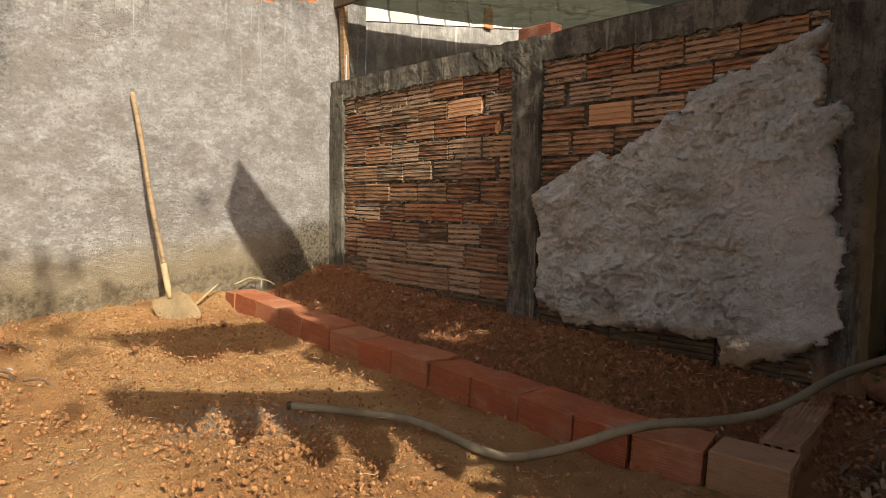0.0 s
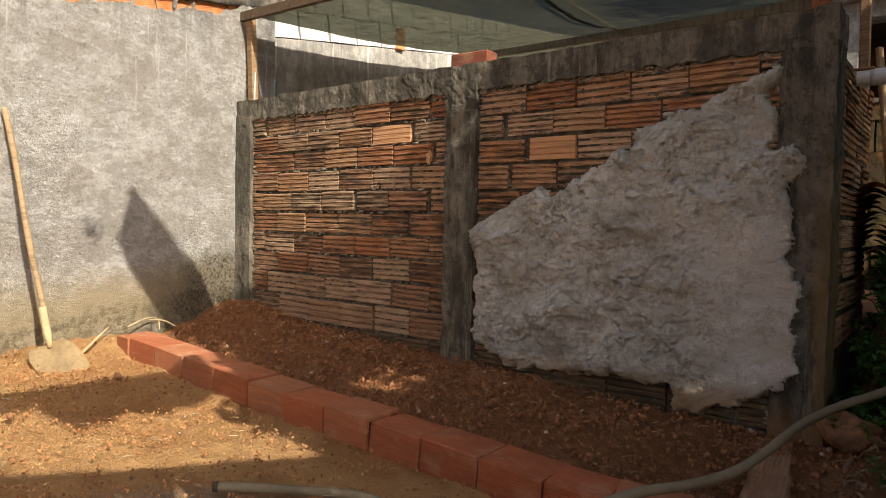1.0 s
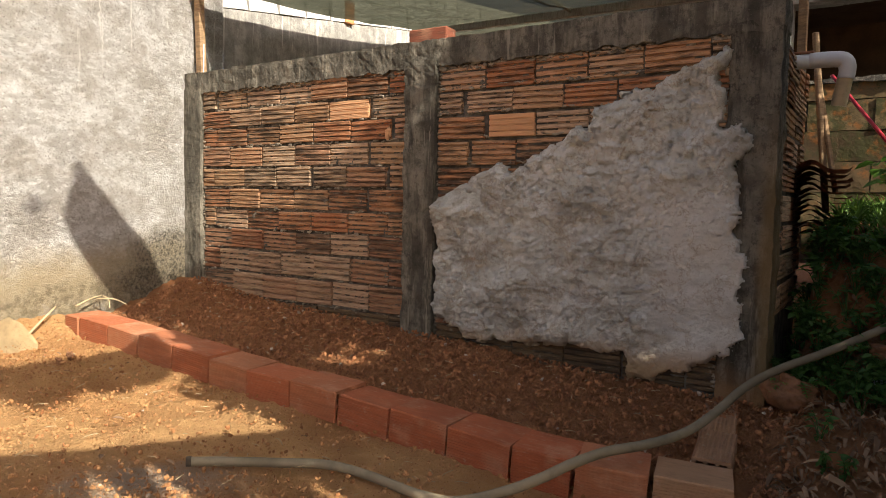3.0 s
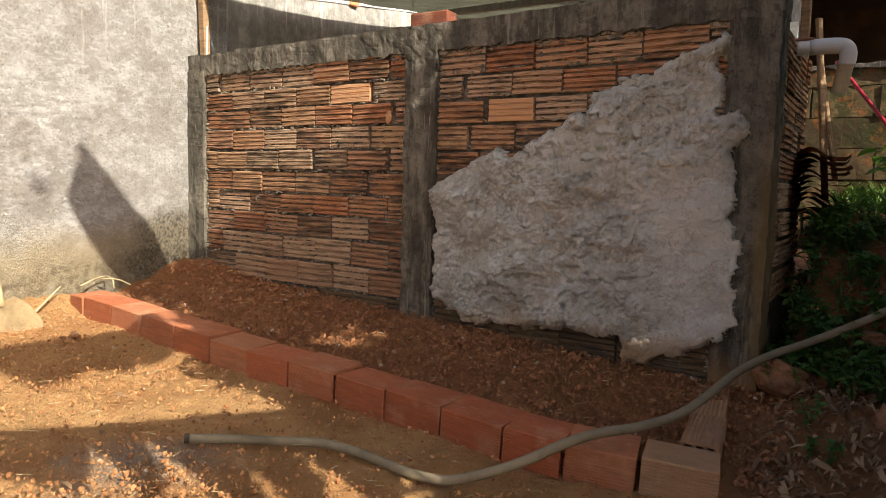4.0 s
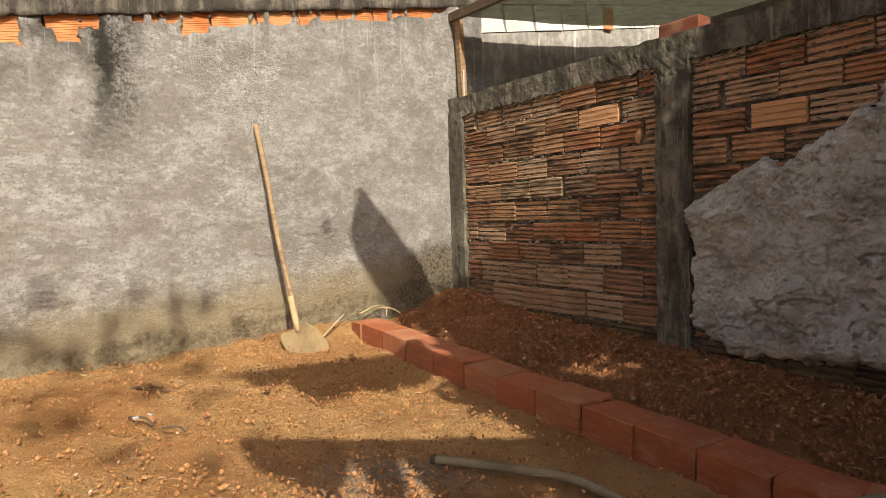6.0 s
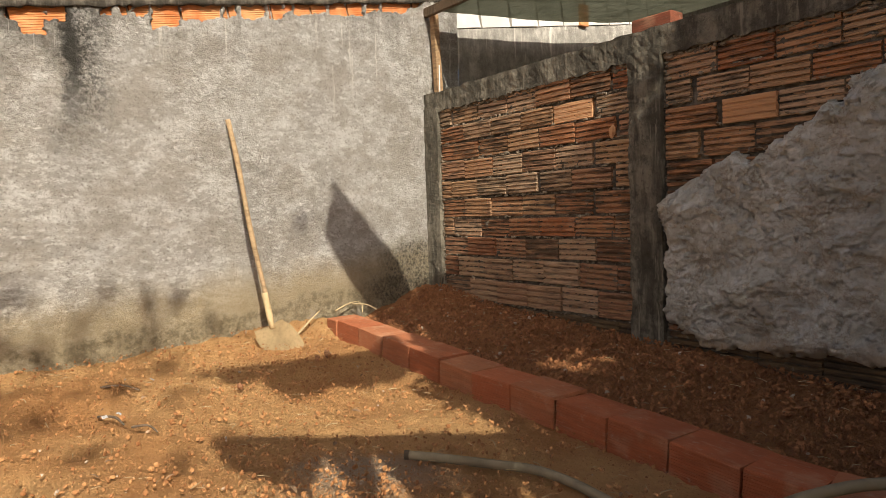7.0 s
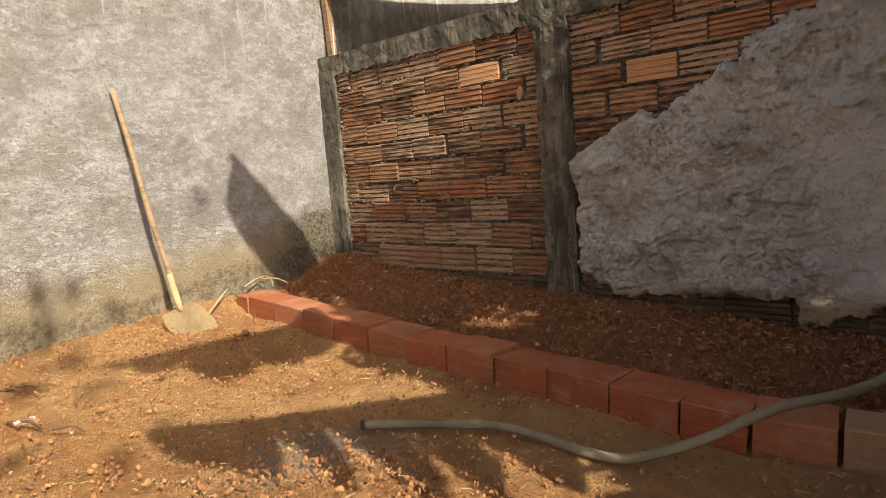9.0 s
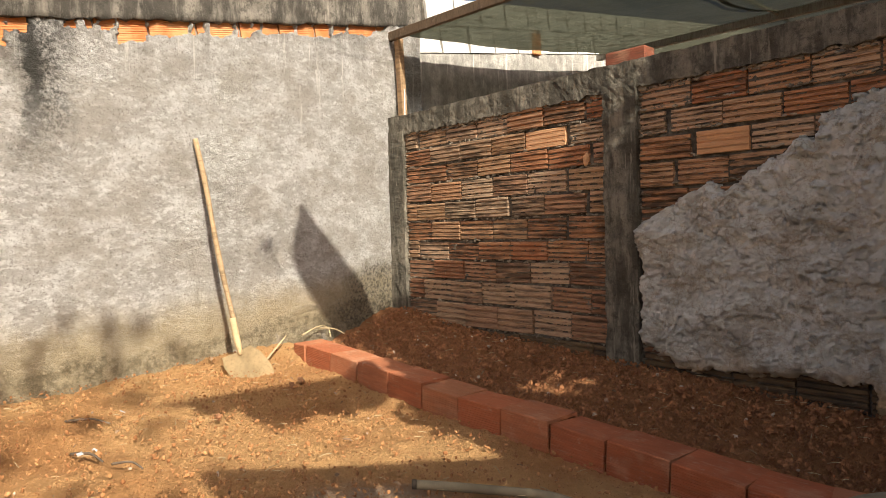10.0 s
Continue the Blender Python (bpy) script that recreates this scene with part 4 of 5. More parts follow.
sc = part("offcut", box((3.26, 0.50, 1.507), (3.36, 0.54, 1.516), 0.002), M_TILE, drain)

# ---- stacked roof tiles ----
def roof_tile():
    """A curved clay tile: a barrel and a flat channel with a lip."""
    bm, prof = bmesh.new(), []
    for k in range(13):
        x = -0.105 + 0.21 * k / 12
        wave = math.cos((x + 0.05) * math.pi / 0.085) if x < 0.035 else -1.0
        prof.append((x, 0.021 * wave + (0.012 if k == 12 else 0)))
    rings = []
    for y in (0.0, 0.2, 0.39):
        rings.append([bm.verts.new((x, y, z)) for x, z in prof])
    for a, b in zip(rings, rings[1:]):
        for k in range(len(prof) - 1):
            bm.faces.new((a[k], b[k], b[k + 1], a[k + 1]))
    bmesh.ops.solidify(bm, geom=bm.faces[:], thickness=0.027)
    return bm


tile_mesh = mesh_of("roof_tile", roof_tile(), M_TILE)
for k in range(14):
    ob = new("roof_tile", tile_mesh)
    ob.matrix_basis = pose(3.410 + jit.uniform(-0.006, 0.006), 0.62 + jit.uniform(-0.008, 0.008), 0.757 + 0.0235 * k, 0, jit.uniform(-1.5, 1.5), 3 + jit.uniform(-2, 2))
    tagged(ob, "brown clay roof tile in a stack beside the wall", "roof tile", "stacked roof tiles")

# ---- timbers and pole ----
def lean(name, a, b, w, h, material, label, category):
    return tagged(beam(a, b, w, h, material, name), label, category)


lean("timber_post", (3.27, 1.06, 0.86), (3.255, 1.06, 2.0), 0.05, 0.04, M_WOOD, "weathered upright timber holding the canopy", "post")
lean("board", (3.405, 0.98, 0.86), (3.31, 1.09, 1.72), 0.028, 0.022, M_WOOD, "weathered sawn board leaning on the wall", "board")
lean("board", (3.44, 0.97, 0.95), (3.335, 1.09, 1.50), 0.022, 0.018, M_WOOD, "narrow weathered board leaning on another", "board")
M_RED = plain("red_paint", (0.42, 0.03, 0.045), 0.4, vary=0.15, bump=0)
M_HEAD = plain("dirty_white_bristle", (0.50, 0.48, 0.44), 0.9)
broom = tagged(new("broom"), "red-handled broom leaning on the mossy wall", "broom")
part("handle", tube([(3.33, 2.0, 1.665), (3.83, 1.42, 0.945)], 0.0108, 10), M_RED, broom, "shiny red handle", smooth=True)
part("ferrule", tube([(3.825, 1.426, 0.952), (3.85, 1.40, 0.905)], 0.016, 10), M_PVC, broom, smooth=True)
part("head", rough_slab((3.76, 1.33, 0.84), (3.98, 1.43, 0.91), cell=0.025, amp=0.02, seed=3), M_HEAD, broom, "dirty white head")


block_piece = part("clay_block", box((-0.07, -0.05, 0), (0.07, 0.05, 0.075), 0.004), M_ORANGE)
block_piece.matrix_basis = pose(3.76, 1.30, 0.835, 4, 0, 12)
tagged(block_piece, "small orange clay block lying in the grass", "brick")
M_ROOT = plain("dark_root", (0.07, 0.05, 0.035), 0.9)
roots = tagged(new("hanging_roots"), "thin dark roots hanging down the mossy wall", "roots")
root_rng = random.Random(6)
for k in range(7):
    x = 4.02 + 0.05 * k
    part("root", tube(curve_at([(x + 0.12, RY - 0.03, 1.62 - 0.03 * k), (x + 0.03, RY - 0.06, 1.50), (x - root_rng.uniform(0, 0.08), RY - 0.05, 1.2), (x - root_rng.uniform(-0.03, 0.06), RY - 0.04, 0.9 + 0.05 * root_rng.random())], 14), [0.007 - 0.0003 * j for j in range(14)], 5), M_ROOT, roots, smooth=True)

# ---- stones, clods ----
def stone(r, seed, squash=0.7, sub=2):
    bm = bmesh.new()
    bmesh.ops.create_icosphere(bm, subdivisions=sub, radius=1.0)
    for v in bm.verts:
        n = 1 + 0.45 * fbm(v.co.x * 1.3 + seed, v.co.y * 1.3, v.co.z * 1.3, 3) + 0.07 * fbm(v.co.x * 5 + seed, v.co.y * 5, v.co.z * 5, 2)
        v.co = Vector((v.co.x * r * n, v.co.y * r * n, v.co.z * r * n * squash))
    return bm


M_ROCK = plain("earthy_rock", (0.23, 0.112, 0.058), 0.95, vary=0.4, scale=14, bump=0.02)


def lumpy_rock(x, y, z, r, squash, seed, label):
    ob = part("rock", stone(r, seed, squash, 4), M_ROCK, smooth=True)
    ob.matrix_basis = pose(x, y, z, seed * 3, seed * 5, seed * 40)
    return tagged(ob, label, "rock")


lumpy_rock(3.385, 0.02, 0.215, 0.085, 0.8, 1.7, "lump of reddish rock at the wall's corner")
def layered_boulder():
    bm = bmesh.new()
    bmesh.ops.create_icosphere(bm, subdivisions=5, radius=1.0)
    for v in bm.verts:
        c = v.co.copy()
        level = c.z * 4.5 + 0.7 * fbm(c.x * 1.4, c.y * 1.4, 0, 3)
        shelf = 0.10 * (step(level - math.floor(level), 0.0, 0.25) - 0.5) * (0.6 + 0.8 * fbm(math.floor(level) * 3.1, 2.0))
        n = 1 + 0.30 * fbm(c.x * 1.5, c.y * 1.5, c.z * 1.5 + 4, 4, 0.8) + shelf + 0.05 * fbm(c.x * 9, c.y * 9, c.z * 9, 3)
        v.co = Vector((max(-0.8, min(0.8, c.x)) * 0.34 * n, max(-0.75, min(0.75, c.y)) * 0.30 * n, max(-0.7, min(0.75, c.z)) * 0.27 * n))
    ob = part("rock", bm, M_BOULDER, smooth=True)
    ob.matrix_basis = pose(4.13, 0.02, 0.44, 6, -8, 20)
    return tagged(ob, "large brown layered boulder on the slope", "rock")


def strata():
    """Rusty layered rock: beds of two browns, flaking, with a little moss."""
    m = Mat("rusty_layered_rock", 0.95, shift=False)
    bed = m.noise(6, 6, 0.7, (0.7, 0.7, 5.0))
    col = m.mix(m.ramp(bed, 0.40, 0.60), (0.44, 0.25, 0.10), (0.20, 0.11, 0.055))
    col = m.mix(m.ramp(m.noise(9, 7, 0.75), 0.52, 0.64, 0, 0.7), col, (0.34, 0.30, 0.20))
    col = m.mix(m.ramp(m.noise(40, 6, 0.8), 0.52, 0.66, 0, 0.6), col, (0.09, 0.065, 0.035))
    m.colour(col)
    m.bump(bed, 0.05, 1.0)
    m.bump(m.noise(45, 7, 0.8), 0.012, 0.9)
    return m.m


M_BOULDER = strata()
layered_boulder()
lumpy_rock(3.74, -0.12, 0.16, 0.06, 0.7, 8.3, "small brown rock among dead leaves")
lumpy_rock(3.66, 0.22, 0.36, 0.05, 0.7, 2.9, "small brown rock on the slope")

scatter = random.Random(21)


def gather(name, count, place, make, material, label, category, smooth=False):
    """Many small alike pieces in one mesh."""
    verts, faces = [], []
    shapes = [make(k) for k in range(6)]
    for _ in range(count):
        spot = place()
        if spot is None:
            continue
        m, (vs, fs) = spot, scatter.choice(shapes)
        base = len(verts)
        verts += [tuple(m @ v) for v in vs]
        faces += [[i + base for i in f] for f in fs]
    me = bpy.data.meshes.new(name)
    me.from_pydata(verts, [], faces)
    me.materials.append(material)
    if smooth:
        me.polygons.foreach_set("use_smooth", [True] * len(me.polygons))
    return tagged(new(name, me), label, category, kind="stuff")


def as_lists(bm):
    bm.verts.index_update()
    out = [v.co.copy() for v in bm.verts], [[v.index for v in f.verts] for f in bm.faces]
    bm.free()
    return out


def clod_spot():
    x, y = scatter.uniform(0.15, 3.45), scatter.uniform(-2.6, -0.02)
    cy, _ = curb_line(x)
    if cy - 0.02 < y < cy + 0.2 and x < 3.36:
        return None
    bed = y > cy
    heap = math.exp(-((x - 2.4) / 0.6) ** 2 - ((y + 1.75) / 0.3) ** 2) + math.exp(-((x - 0.75) / 0.4) ** 2 - ((y + 1.35) / 0.3) ** 2)
    if scatter.random() > (0.9 if bed else 0.35 + 0.6 * heap):
        return None
    s = 0.0020 + 0.0095 * scatter.random() ** 6 if bed else 0.0016 + 0.0072 * scatter.random() ** 7
    return Matrix.Translation((x, y, ground_z(x, y) + 0.003)) @ Euler([scatter.uniform(0, 6.3) for _ in range(3)]).to_matrix().to_4x4() @ Matrix.Scale(s, 4)


def m_clod(name, dark, light):
    m = Mat(name, 0.95, shift=False)
    n = m.n("ShaderNodeNewGeometry")
    col = m.mix(n.outputs["Random Per Island"], dark, light)
    col = m.mix(m.ramp(n.outputs["Random Per Island"], 0.988, 0.992), col, (0.50, 0.40, 0.31))
    m.colour(m.mix(m.ramp(m.noise(150, 4), 0.5, 0.75, 0, 0.5), col, dark))
    m.bump(m.noise(200, 4), 0.003, 0.7)
    return m.m


def bed_spot():
    spot = clod_spot()
    return spot if spot and spot.translation.y > -0.65 else None


def yard_spot():
    spot = clod_spot()
    return spot if spot and spot.translation.y < -0.65 else None


def make_clod(k):
    return as_lists(stone(1.0, k * 3.3, 0.6, 1))


gather("earth_clods", 62000, yard_spot, make_clod, m_clod("dry_earth_clod", (0.29, 0.125, 0.05), (0.50, 0.265, 0.115)), "crumbs and clods of dry red earth in the yard", "earth")
gather("earth_clods", 90000, bed_spot, make_clod, m_clod("fresh_earth_clod", (0.19, 0.078, 0.036), (0.40, 0.18, 0.08)), "crumbs and clods of fresh dark red earth in the bed", "earth")


# ---- leaves ----
def leaf_lists(bend=0.15, w=0.32):
    v = [Vector(p) for p in ((0, 0, 0), (0.3, w * 0.5, 0.05), (0.3, 0, 0), (0.3, -w * 0.5, 0.05), (0.7, w * 0.4, 0.03 - bend * 0.5), (0.7, 0, -bend * 0.5), (0.7, -w * 0.4, 0.03 - bend * 0.5), (1, 0, -bend * 1.3))]
    return v, [[0, 2, 1], [0, 3, 2], [1, 2, 5, 4], [2, 3, 6, 5], [4, 5, 7], [5, 6, 7]]


def leaf_material(name, a, b, through=0.35, rough=0.5):
    m = Mat(name, rough, shift=False)
    n = m.n("ShaderNodeNewGeometry")
    m.colour(m.mix(n.outputs["Random Per Island"], a, b))
    tr = m.n("ShaderNodeBsdfTranslucent")
    m.put(tr.inputs[0], m.mix(n.outputs["Random Per Island"], tuple(x * 1.5 for x in a), tuple(x * 1.5 for x in b)))
    mx = m.n("ShaderNodeMixShader")
    mx.inputs[0].default_value = through
    m.link(m.b.outputs[0], mx.inputs[1])
    m.link(tr.outputs[0], mx.inputs[2])
    out = [k for k in m.t.nodes if k.type == "OUTPUT_MATERIAL"][0]
    m.link(mx.outputs[0], out.inputs[0])
    return m.m


M_LEAF = leaf_material("green_leaf", (0.035, 0.085, 0.018), (0.07, 0.15, 0.03))
M_GRASS = leaf_material("grass_blade", (0.07, 0.16, 0.025), (0.13, 0.24, 0.04))
M_DRY = leaf_material("dead_leaf", (0.13, 0.072, 0.04), (0.42, 0.28, 0.17), 0.1, 0.95)
M_WEED = leaf_material("weed_leaf", (0.045, 0.11, 0.022), (0.10, 0.20, 0.045))
M_STRAW = plain("dry_straw", (0.50, 0.40, 0.24), 0.85, vary=0.25)


def dry_spot():
    x, y = scatter.uniform(3.40, 4.6), scatter.uniform(-0.9, 0.9)
    if scatter.random() > 1.2 - 0.9 * step(y, -0.4, 0.8):
        return None
    s = 0.014 + 0.046 * scatter.random() ** 2
    return Matrix.Translation((x, y, ground_z(x, y) + 0.008)) @ Euler((scatter.uniform(-0.7, 0.7), scatter.uniform(-0.5, 0.5), scatter.uniform(0, 6.3))).to_matrix().to_4x4() @ Matrix.Scale(s, 4)


gather("dead_leaves", 5200, dry_spot, lambda k: leaf_lists(0.35 + 0.16 * k, 0.16 + 0.06 * k), M_DRY, "brown dead leaves strewn on the slope", "leaves")


def yard_litter():
    x, y = scatter.uniform(0.15, 3.2), scatter.uniform(-2.6, -0.03)
    cy, _ = curb_line(x)
    if cy - 0.02 < y < cy + 0.2 or scatter.random() < 0.25 * (y < cy):
        return None
    return Matrix.Translation((x, y, ground_z(x, y) + 0.010)) @ Euler((scatter.uniform(-0.3, 0.3), scatter.uniform(-0.25, 0.25), scatter.uniform(0, 6.3))).to_matrix().to_4x4() @ Matrix.Scale(scatter.uniform(0.015, 0.045), 4)


def straw_lists(k):
    c = 0.12 * (k - 2.5)
    return as_lists(tube([(0, 0, 0), (0.35, c * 0.6, 0.04), (0.7, c, 0.05), (1, c * 0.7, 0.0)], [0.028, 0.03, 0.025, 0.012], 4))


gather("straw_bits", 700, yard_litter, straw_lists, M_STRAW, "bits of dry straw and twig on the earth", "straw")
gather("leaf_crumbs", 160, yard_litter, lambda k: leaf_lists(0.2, 0.35), M_DRY, "crumbled dry leaves on the earth", "leaves")


def grass_spot():
    x, y = scatter.uniform(3.32, 4.8), scatter.uniform(0.55, 2.55)
    s = scatter.uniform(0.05, 0.16)
    return Matrix.Translation((x, y, ground_z(min(x, 6), min(y, 4)) - 0.005)) @ Euler((0, scatter.uniform(-1.5, -0.7), scatter.uniform(0, 6.3)), "XYZ").to_matrix().to_4x4() @ Matrix.Scale(s, 4)


gather("grass", 2000, grass_spot, lambda k: leaf_lists(0.3, 0.10), M_GRASS, "bright green grass and weeds on the terrace", "grass")


def plant(x, y, height, count, seed, label, leaf=0.06, wide=0.4, material=None):
    """A small weed: a few stems, each with leaves of its own size."""
    r = random.Random(seed)
    z = ground_z(x, y)
    base = tagged(new("weed"), label, "plant", "weeds beside the wall")
    base.matrix_basis = pose(x, y, z)
    for _ in range(count):
        leaves = bmesh.new()
        tip = Vector((r.uniform(-wide, wide) * height, r.uniform(-wide, wide) * height, height * r.uniform(0.6, 1.0)))
        path = [Vector((0, 0, -0.02)), tip * 0.5 + Vector((0, 0, height * 0.12)), tip]
        stem = part("stem", tube(path, [0.0025, 0.002, 0.001], 4), M_LEAF, base)
        for k in range(7):
            p = path[1].lerp(path[2], k / 6) if k > 1 else path[0].lerp(path[1], 0.4 + 0.4 * k)
            m = Matrix.Translation(p) @ Euler((r.uniform(-0.5, 0.5), r.uniform(-0.5, 0.4), r.uniform(0, 6.3))).to_matrix().to_4x4() @ Matrix.Scale(leaf * r.uniform(0.6, 1.2), 4)
            vs, fs = leaf_lists(0.2, 0.5)
            made = [leaves.verts.new(m @ v) for v in vs]
            for q in fs:
                leaves.faces.new([made[i] for i in q])
        part("foliage", leaves, material or M_LEAF, stem)
    return base


wr = random.Random(5)
for k in range(104):
    x, y = 3.34 + 0.42 * wr.random() ** 1.5, wr.uniform(0.03, 0.68)
    plant(x, y, wr.uniform(0.05, 0.13), 7, k, "leafy green weed growing against the wall's foot", wr.uniform(0.020, 0.042), 0.6, M_WEED)
for k in range(12):
    plant(wr.uniform(3.5, 4.3), wr.uniform(-0.45, 0.1), wr.uniform(0.05, 0.10), 4, 160 + k, "small green seedling among dead leaves", 0.03, 0.5, M_WEED)
plant(3.72, 1.75, 0.34, 5, 91, "broad-leaved weed in front of the mossy wall", 0.13, 0.5, M_GRASS)
plant(4.05, 1.9, 0.30, 5, 92, "bright green weed in front of the mossy wall", 0.09, 0.5, M_GRASS)


def fern(x, y, n, length, seed):
    r = random.Random(seed)
    base = tagged(new("fern"), "green fern with feathery drooping fronds", "fern")
    base.matrix_basis = pose(x, y, ground_z(x, y))
    for k in range(n):
        a = 6.28 * k / n + r.uniform(-0.3, 0.3)
        d = Vector((math.cos(a), math.sin(a), 0))
        path = curve_at([(0, 0, 0), d * length * 0.5 + Vector((0, 0, length * 0.55)), d * length + Vector((0, 0, length * 0.3))], 14)
        bm = tube(path, 0.0015, 4)
        side = d.cross(Vector((0, 0, 1)))
        for i in range(2, 14):
            w = 0.30 * length * math.sin(math.pi * (i / 14) ** 0.7)
            for sgn in (-1, 1):
                p, q = path[i], path[i] + side * sgn * w + d * 0.02 - Vector((0, 0, 0.15 * w))
                v = [bm.verts.new(c) for c in (p, p + d * 0.010, q, p - d * 0.004)]
                bm.faces.new(v)
        part("frond", bm, M_GRASS, base)
    return base


fern(3.40, 0.06, 7, 0.13, 3)
fern(4.2, 1.8, 7, 0.25, 8)

# ---- scraps ----
M_PAPER = plain("white_scrap", (0.75, 0.77, 0.80), 0.6, vary=0.08, bump=0)


def scrap(x, y, s, seed, label="crumpled scrap of white plastic on the slope"):
    r = random.Random(seed)
    bm = bmesh.new()
    n = 5
    g = [[bm.verts.new((i / (n - 1) - 0.5 + r.uniform(-0.06, 0.06), (j / (n - 1) - 0.5) * 0.7 + r.uniform(-0.06, 0.06), 0.25 * r.random())) for i in range(n)] for j in range(n)]
    for a, b in zip(g, g[1:]):
        for i in range(n - 1):
            bm.faces.new((a[i], a[i + 1], b[i + 1], b[i]))
    bmesh.ops.solidify(bm, geom=bm.faces[:], thickness=0.02)
    ob = part("plastic_scrap", bm, M_PAPER)
    ob.matrix_basis = pose(x, y, ground_z(x, y) + 0.012, 35, 0, seed * 37) @ Matrix.Scale(s, 4)
    return tagged(ob, label, "scrap")


scrap(3.66, 0.14, 0.06, 1)
scrap(3.73, 0.66, 0.055, 2)
for k, (x, y, size) in enumerate(((1.06, -2.15, 0.020), (1.05, -2.10, 0.022), (0.73, -1.92, 0.022), (2.12, -2.14, 0.022))):
    scrap(x, y, size, 3 + k, "small torn scrap of pale plastic on the earth")
for k, (x, y, r) in enumerate(((0.67, -1.09, 0.020), (0.71, -1.16, 0.016), (0.95, -1.62, 0.014))):
    lumpy_rock(x, y, ground_z(x, y) + 0.006, r, 0.7, 11.0 + k, "small lump of hard red earth in the yard")


M_BARK = plain("grey_bark", (0.16, 0.12, 0.085), 0.95, vary=0.35, bump=0.01)


def stick(a, b, r, label, material=None):
    a, b = Vector(a), Vector(b)
    mid = a.lerp(b, 0.5) + Vector((0, 0.012, 0.012))
    ob = part("stick", tube(curve_at([a, mid, b], 10), [r * (1 - 0.05 * k) for k in range(10)], 6), material or M_STRAW, smooth=True)
    return tagged(ob, label, "stick")


stick((0.33, -1.10, 0.225), (0.17, -0.90, 0.310), 0.007, "dry pale stalk leaning on the border's end")
stick((0.17, -0.80, 0.300), (0.10, -0.62, 0.330), 0.006, "dry pale stalk in the wall's corner")
stick((0.12, -0.66, 0.320), (0.30, -0.60, 0.300), 0.005, "dry split stalk in the wall's corner")
stick((0.11, -0.62, 0.330), (0.28, -0.68, 0.290), 0.004, "thin dry stalk in the wall's corner")
stick((0.98, -2.16, 0.135), (1.15, -2.10, 0.135), 0.006, "bent brown twig on the earth", M_BARK)
stick((1.18, -2.08, 0.130), (1.30, -2.02, 0.130), 0.005, "short brown twig on the earth", M_BARK)
stick((0.62, -2.10, 0.165), (0.78, -1.98, 0.165), 0.006, "bent brown twig on the earth", M_BARK)


# ---- trees beyond the yard, on the sunny side ----
def as_mesh(name, count, spot, size, material, seed=3):
    r = random.Random(seed)
    verts, faces = [], []
    vs, fs = leaf_lists(0.2, 0.45)
    done = 0
    while done < count:
        p = spot(r)
        if p is None:
            continue
        done += 1
        m = Matrix.Translation(p) @ Euler([r.uniform(0, 6.3) for _ in range(3)]).to_matrix().to_4x4() @ Matrix.Scale(size * r.uniform(0.7, 1.3), 4)
        base = len(verts)
        verts += [tuple(m @ v) for v in vs]
        faces += [[i + base for i in f] for f in fs]
    me = bpy.data.meshes.new(name)
    me.from_pydata(verts, [], faces)
    me.materials.append(material)
    return me


def leant(p):
    """Shears the unseen trees along y by height, so that their shadows land in place."""
    return Vector((p[0], p[1] - 0.12 * (min(p[2] - 0.76 * (p[0] - 5.0), 3.85) - 0.15), p[2]))


def crown_top(y):
    """Height of the crown's outline over the yard."""
    if y < -1.45:
        return 1.20 + 0.75 * step(y, -1.72, -1.46)
    return 3.05 + 1.0 * step(y, -1.42, -1.15) - 0.25 * step(y, -0.85, -0.5) + 0.5 * step(y, -0.2, 1.2)


def crown_spot(r):
    y, z, x = r.uniform(-3.0, 2.0), r.uniform(0.4, 4.4), r.uniform(4.85, 5.6)
    if y > 0.75 and r.random() > 0.16:
        return None
    top = crown_top(y) + 0.1 * fbm(y * 4, x * 3, 2, 3) + 0.76 * (x - 5.0)
    if z > top or (noise.noise(Vector((y * 3.2, z * 3.2, x * 1.2))) > 0.60):
        return None
    drop = 0.76 * (x - 5.0)
    if math.hypot(y + 0.95, (z - drop - 2.72) * 0.8) < 0.15 or math.hypot((y + 1.38) * 0.8, z - drop - 3.44) < 0.19:
        return None
    return leant((x, y, z))


def limb(points, r0, r1, n=14):
    return tube(curve_at(points, n), [r0 + (r1 - r0) * k / (n - 1) for k in range(n)], 10)


tree = tagged(new("mango_tree"), "dense broad-leaved tree that shades the yard", "tree")
part("trunk", limb([(5.5, -0.4, 0.1), (5.45, -0.4, 1.2), (5.4, -0.45, 2.4), (5.35, -0.5, 3.6)], 0.14, 0.04), M_BARK, tree, smooth=True)
for q in ([(5.45, -0.4, 1.2), (5.3, -1.1, 1.6), (5.2, -1.9, 1.9)], [(5.4, -0.45, 1.8), (5.3, 0.4, 2.4), (5.2, 1.3, 3.0)], [(5.4, -0.45, 2.2), (5.2, -0.9, 2.8), (5.1, -1.2, 3.6)]):
    part("limb", limb(q, 0.06, 0.02), M_BARK, tree, smooth=True)
crown = new("crown", as_mesh("crown", 15500, crown_spot, 0.15, M_LEAF))
crown.parent = tree

far_tree = tagged(new("far_tree"), "loose-leaved tall tree beyond the yard", "tree")
far_mid = Vector((0.55, -2.45, 0.2)) + SUN_DIR * 13.0


def far_spot(r):
    p = Vector((r.gauss(0, 0.28), r.gauss(0, 0.42), r.gauss(0, 0.42)))
    return far_mid + p if noise.noise(p * 3.0) > 0.0 else None


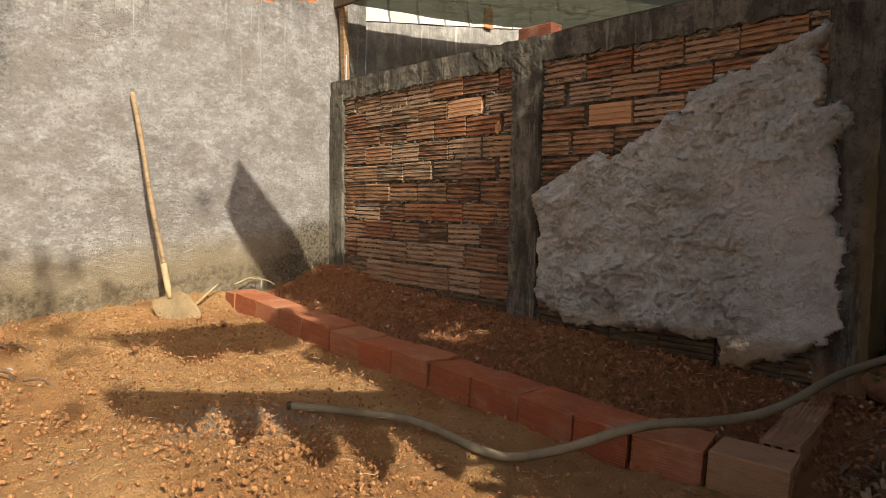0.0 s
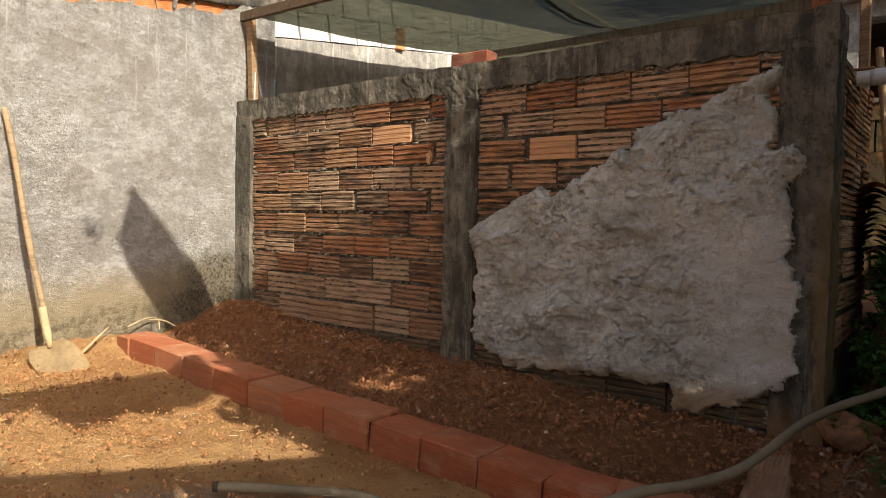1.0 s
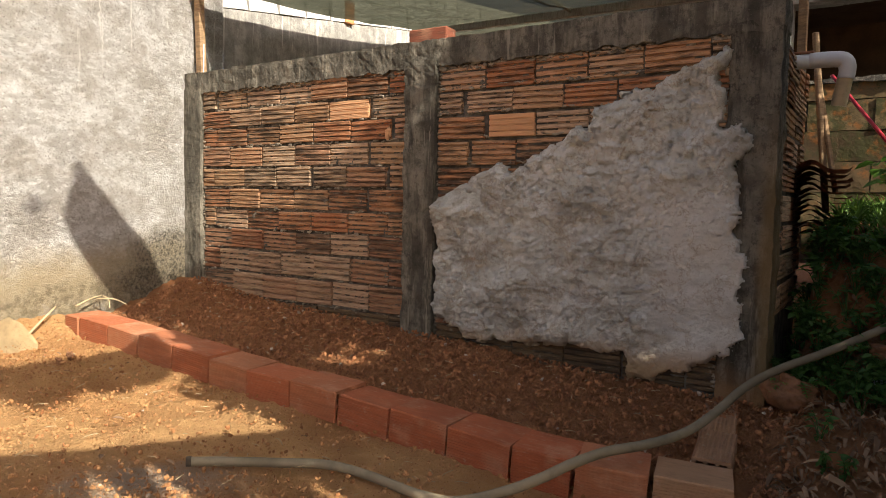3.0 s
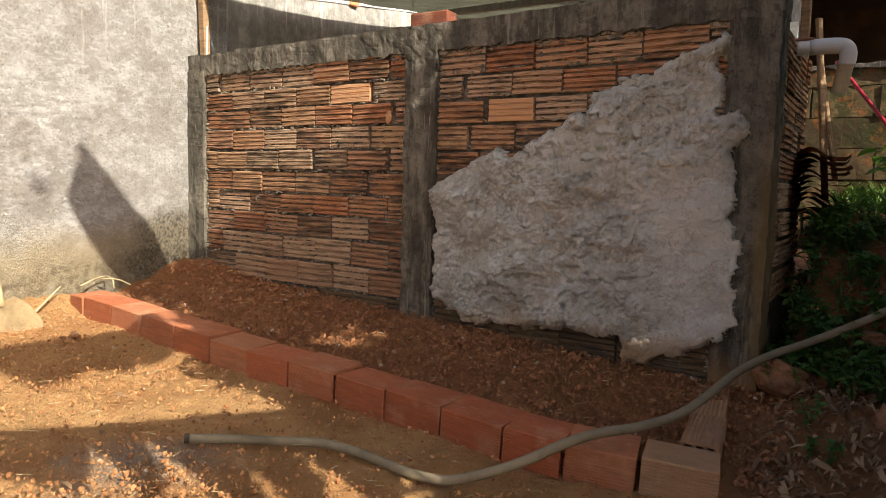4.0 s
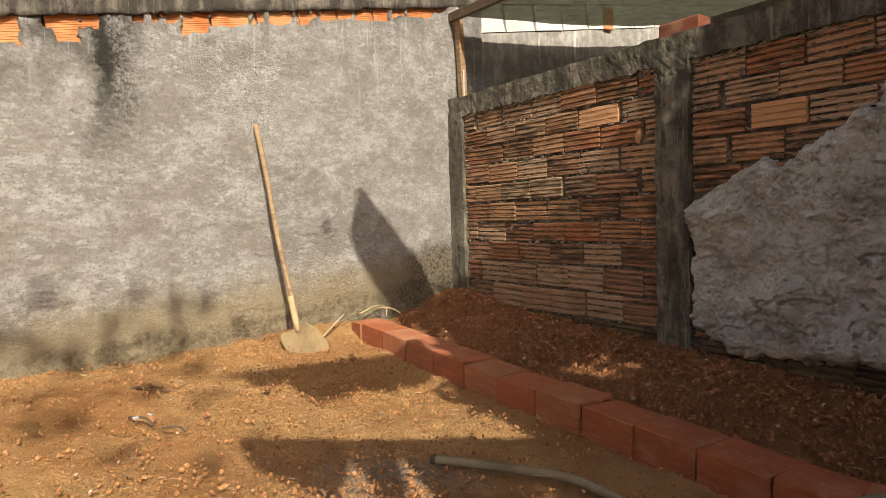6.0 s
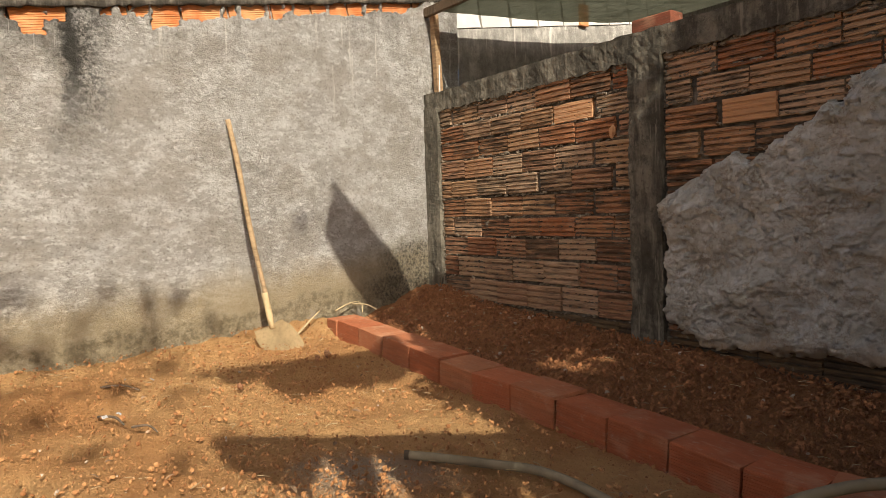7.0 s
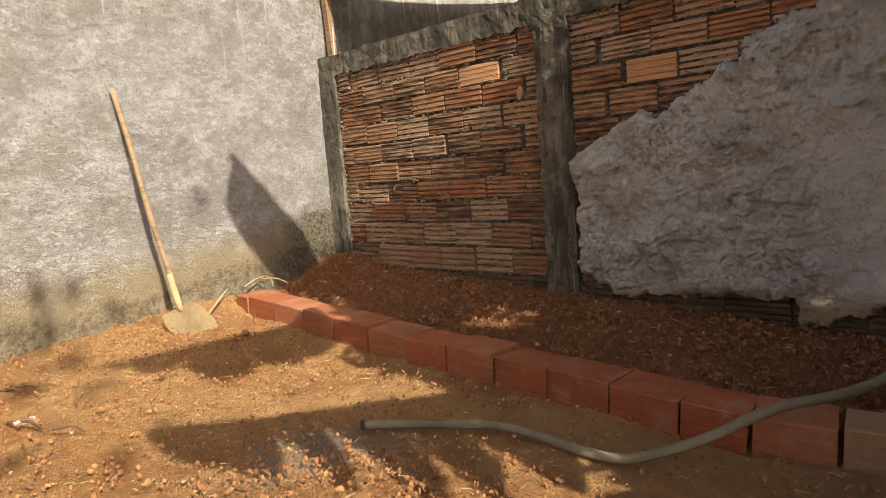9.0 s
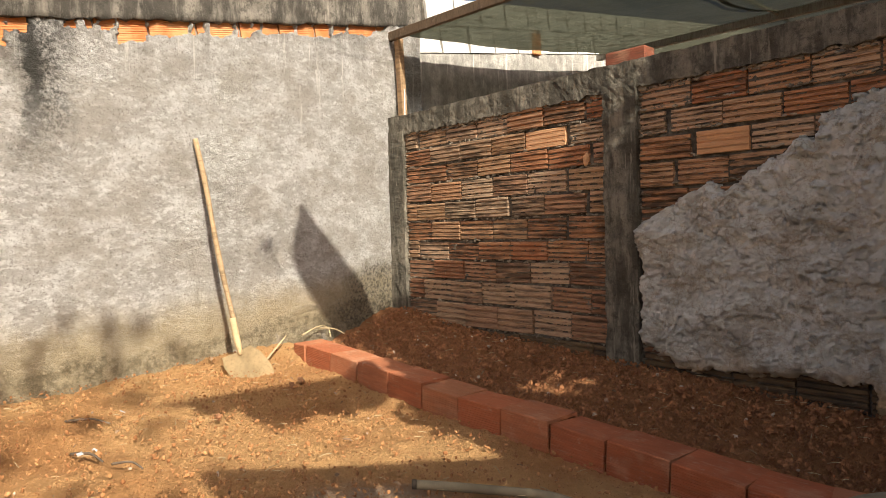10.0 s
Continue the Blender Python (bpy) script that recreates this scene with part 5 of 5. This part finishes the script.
part("trunk", limb([(far_mid.x, far_mid.y - 5.5, -0.5), (far_mid.x + 0.1, far_mid.y - 4.0, far_mid.z * 0.6), (far_mid.x, far_mid.y, far_mid.z)], 0.09, 0.02), M_BARK, far_tree, smooth=True)
far_crown = new("crown", as_mesh("crown", 150, far_spot, 0.17, M_LEAF, 9))
far_crown.parent = far_tree


def torn_leaf(base, tip, strips, slant=0.4):
    """A big banana leaf: a midrib with the blade hanging from it in torn strips.
    Each strip: where it begins and ends along the rib (0 to 1), its length, the depth of the tear after it, where it is longest (0 to 1)."""
    base, tip = Vector(base), Vector(tip)
    rib = [leant(base.lerp(tip, k / 20)) for k in range(21)]
    bm = tube(rib, [0.018 - 0.0007 * k for k in range(21)], 6)
    before = strips[0][2] * 0.6
    for a, b, length, tear, peak in strips:
        prev, n = None, 10
        for k in range(n + 1):
            u = k / n
            near = before + (length - before) * (u / peak) ** 0.7 if u < peak else tear + (length - tear) * ((1 - u) / (1 - peak)) ** 0.7
            p = base.lerp(tip, a + (b - a) * u)
            q = p + Vector((0.02 * math.sin(9 * u), -slant * near, -near))
            pair = bm.verts.new(leant(p)), bm.verts.new(leant(q))
            if prev:
                bm.faces.new((prev[0], pair[0], pair[1], prev[1]))
            prev = pair
        before = tear
    return bm


def spear_leaf(base, tip, wide):
    """A young upright leaf: a midrib with a folded blade, narrow at the foot of one side and shouldered on the other."""
    base, tip = Vector(base), Vector(tip)
    side = Vector((0, 1, (base.y - tip.y) / (tip.z - base.z) * 1.0)).normalized()
    bm = tube([leant(base.lerp(tip, k / 8)) for k in range(9)], 0.008, 6)
    rows = []
    for k in range(15):
        t = k / 14
        left = wide * 1.3 * min(1.0, 0.75 + 0.5 * t) * (1 - step(t, 0.70, 1.0) ** 1.5)
        right = wide * 1.05 * min(1.0, (1 - t) / 0.65)
        p = base.lerp(tip, t)
        rows.append([bm.verts.new(leant(p + side * w + Vector((0.05 * abs(w) / wide, 0, 0)))) for w in (-left, 0.0, right)])
    for a, b in zip(rows, rows[1:]):
        for k in range(2):
            bm.faces.new((a[k], a[k + 1], b[k + 1], b[k]))
    return bm


banana = tagged(new("banana_plant"), "banana plant with torn drooping leaves behind the yard", "banana plant")
part("stem", limb([leant(p) for p in ((5.35, -1.55, 0.05), (5.3, -1.5, 1.2), (5.15, -1.45, 2.3), (5.1, -1.35, 3.3), (5.0, -1.05, 4.1))], 0.10, 0.02), M_GRASS, banana, smooth=True)
part("leaf", torn_leaf((5.0, -1.35, 2.32), (5.0, -2.41, 2.85), ((0.0, 0.18, 0.60, 0.28, 0.5), (0.18, 0.34, 0.625, 0.335, 0.6), (0.34, 0.53, 0.60, 0.08, 0.48), (0.53, 0.665, 0.54, 0.14, 0.5), (0.665, 1.0, 0.40, 0.03, 0.2))), M_LEAF, banana)
part("leaf", torn_leaf((5.0, -1.40, 3.40), (5.0, -2.27, 3.50), ((0.0, 0.22, 0.40, 0.36, 0.5), (0.22, 0.45, 0.42, 0.34, 0.4), (0.45, 0.80, 0.44, 0.18, 0.6), (0.80, 1.0, 0.22, 0.10, 0.6)), 0.15), M_LEAF, banana)
part("leaf", spear_leaf((5.0, -1.06, 4.04), (5.0, -1.475, 4.815), 0.165), M_LEAF, banana)

# ---- branch over the slope ----
branch = tagged(new("leafy_branch"), "dark leafy branch hanging over the slope", "branch")
part("twig", limb([(5.41, -0.42, 1.95), (5.0, -0.05, 1.95), (4.6, 0.2, 1.85), (4.2, 0.1, 1.70), (3.95, 0.04, 1.60), (3.68, 0.02, 1.53)], 0.012, 0.003), M_BARK, branch, smooth=True)
part("twig", limb([(4.2, 0.1, 1.70), (4.0, 0.06, 1.55), (3.86, 0.03, 1.44)], 0.008, 0.003), M_BARK, branch, smooth=True)


def branch_spot(r):
    t = r.random()
    p = Vector((4.6, 0.2, 1.85)).lerp(Vector((3.68, 0.02, 1.53)), t ** 0.8)
    return p + Vector((r.gauss(0, 0.03), r.gauss(0, 0.05), r.gauss(-0.03, 0.05) * (1.4 - t)))


bc = new("foliage", as_mesh("foliage", 420, branch_spot, 0.042, M_LEAF, 12))
bc.parent = branch
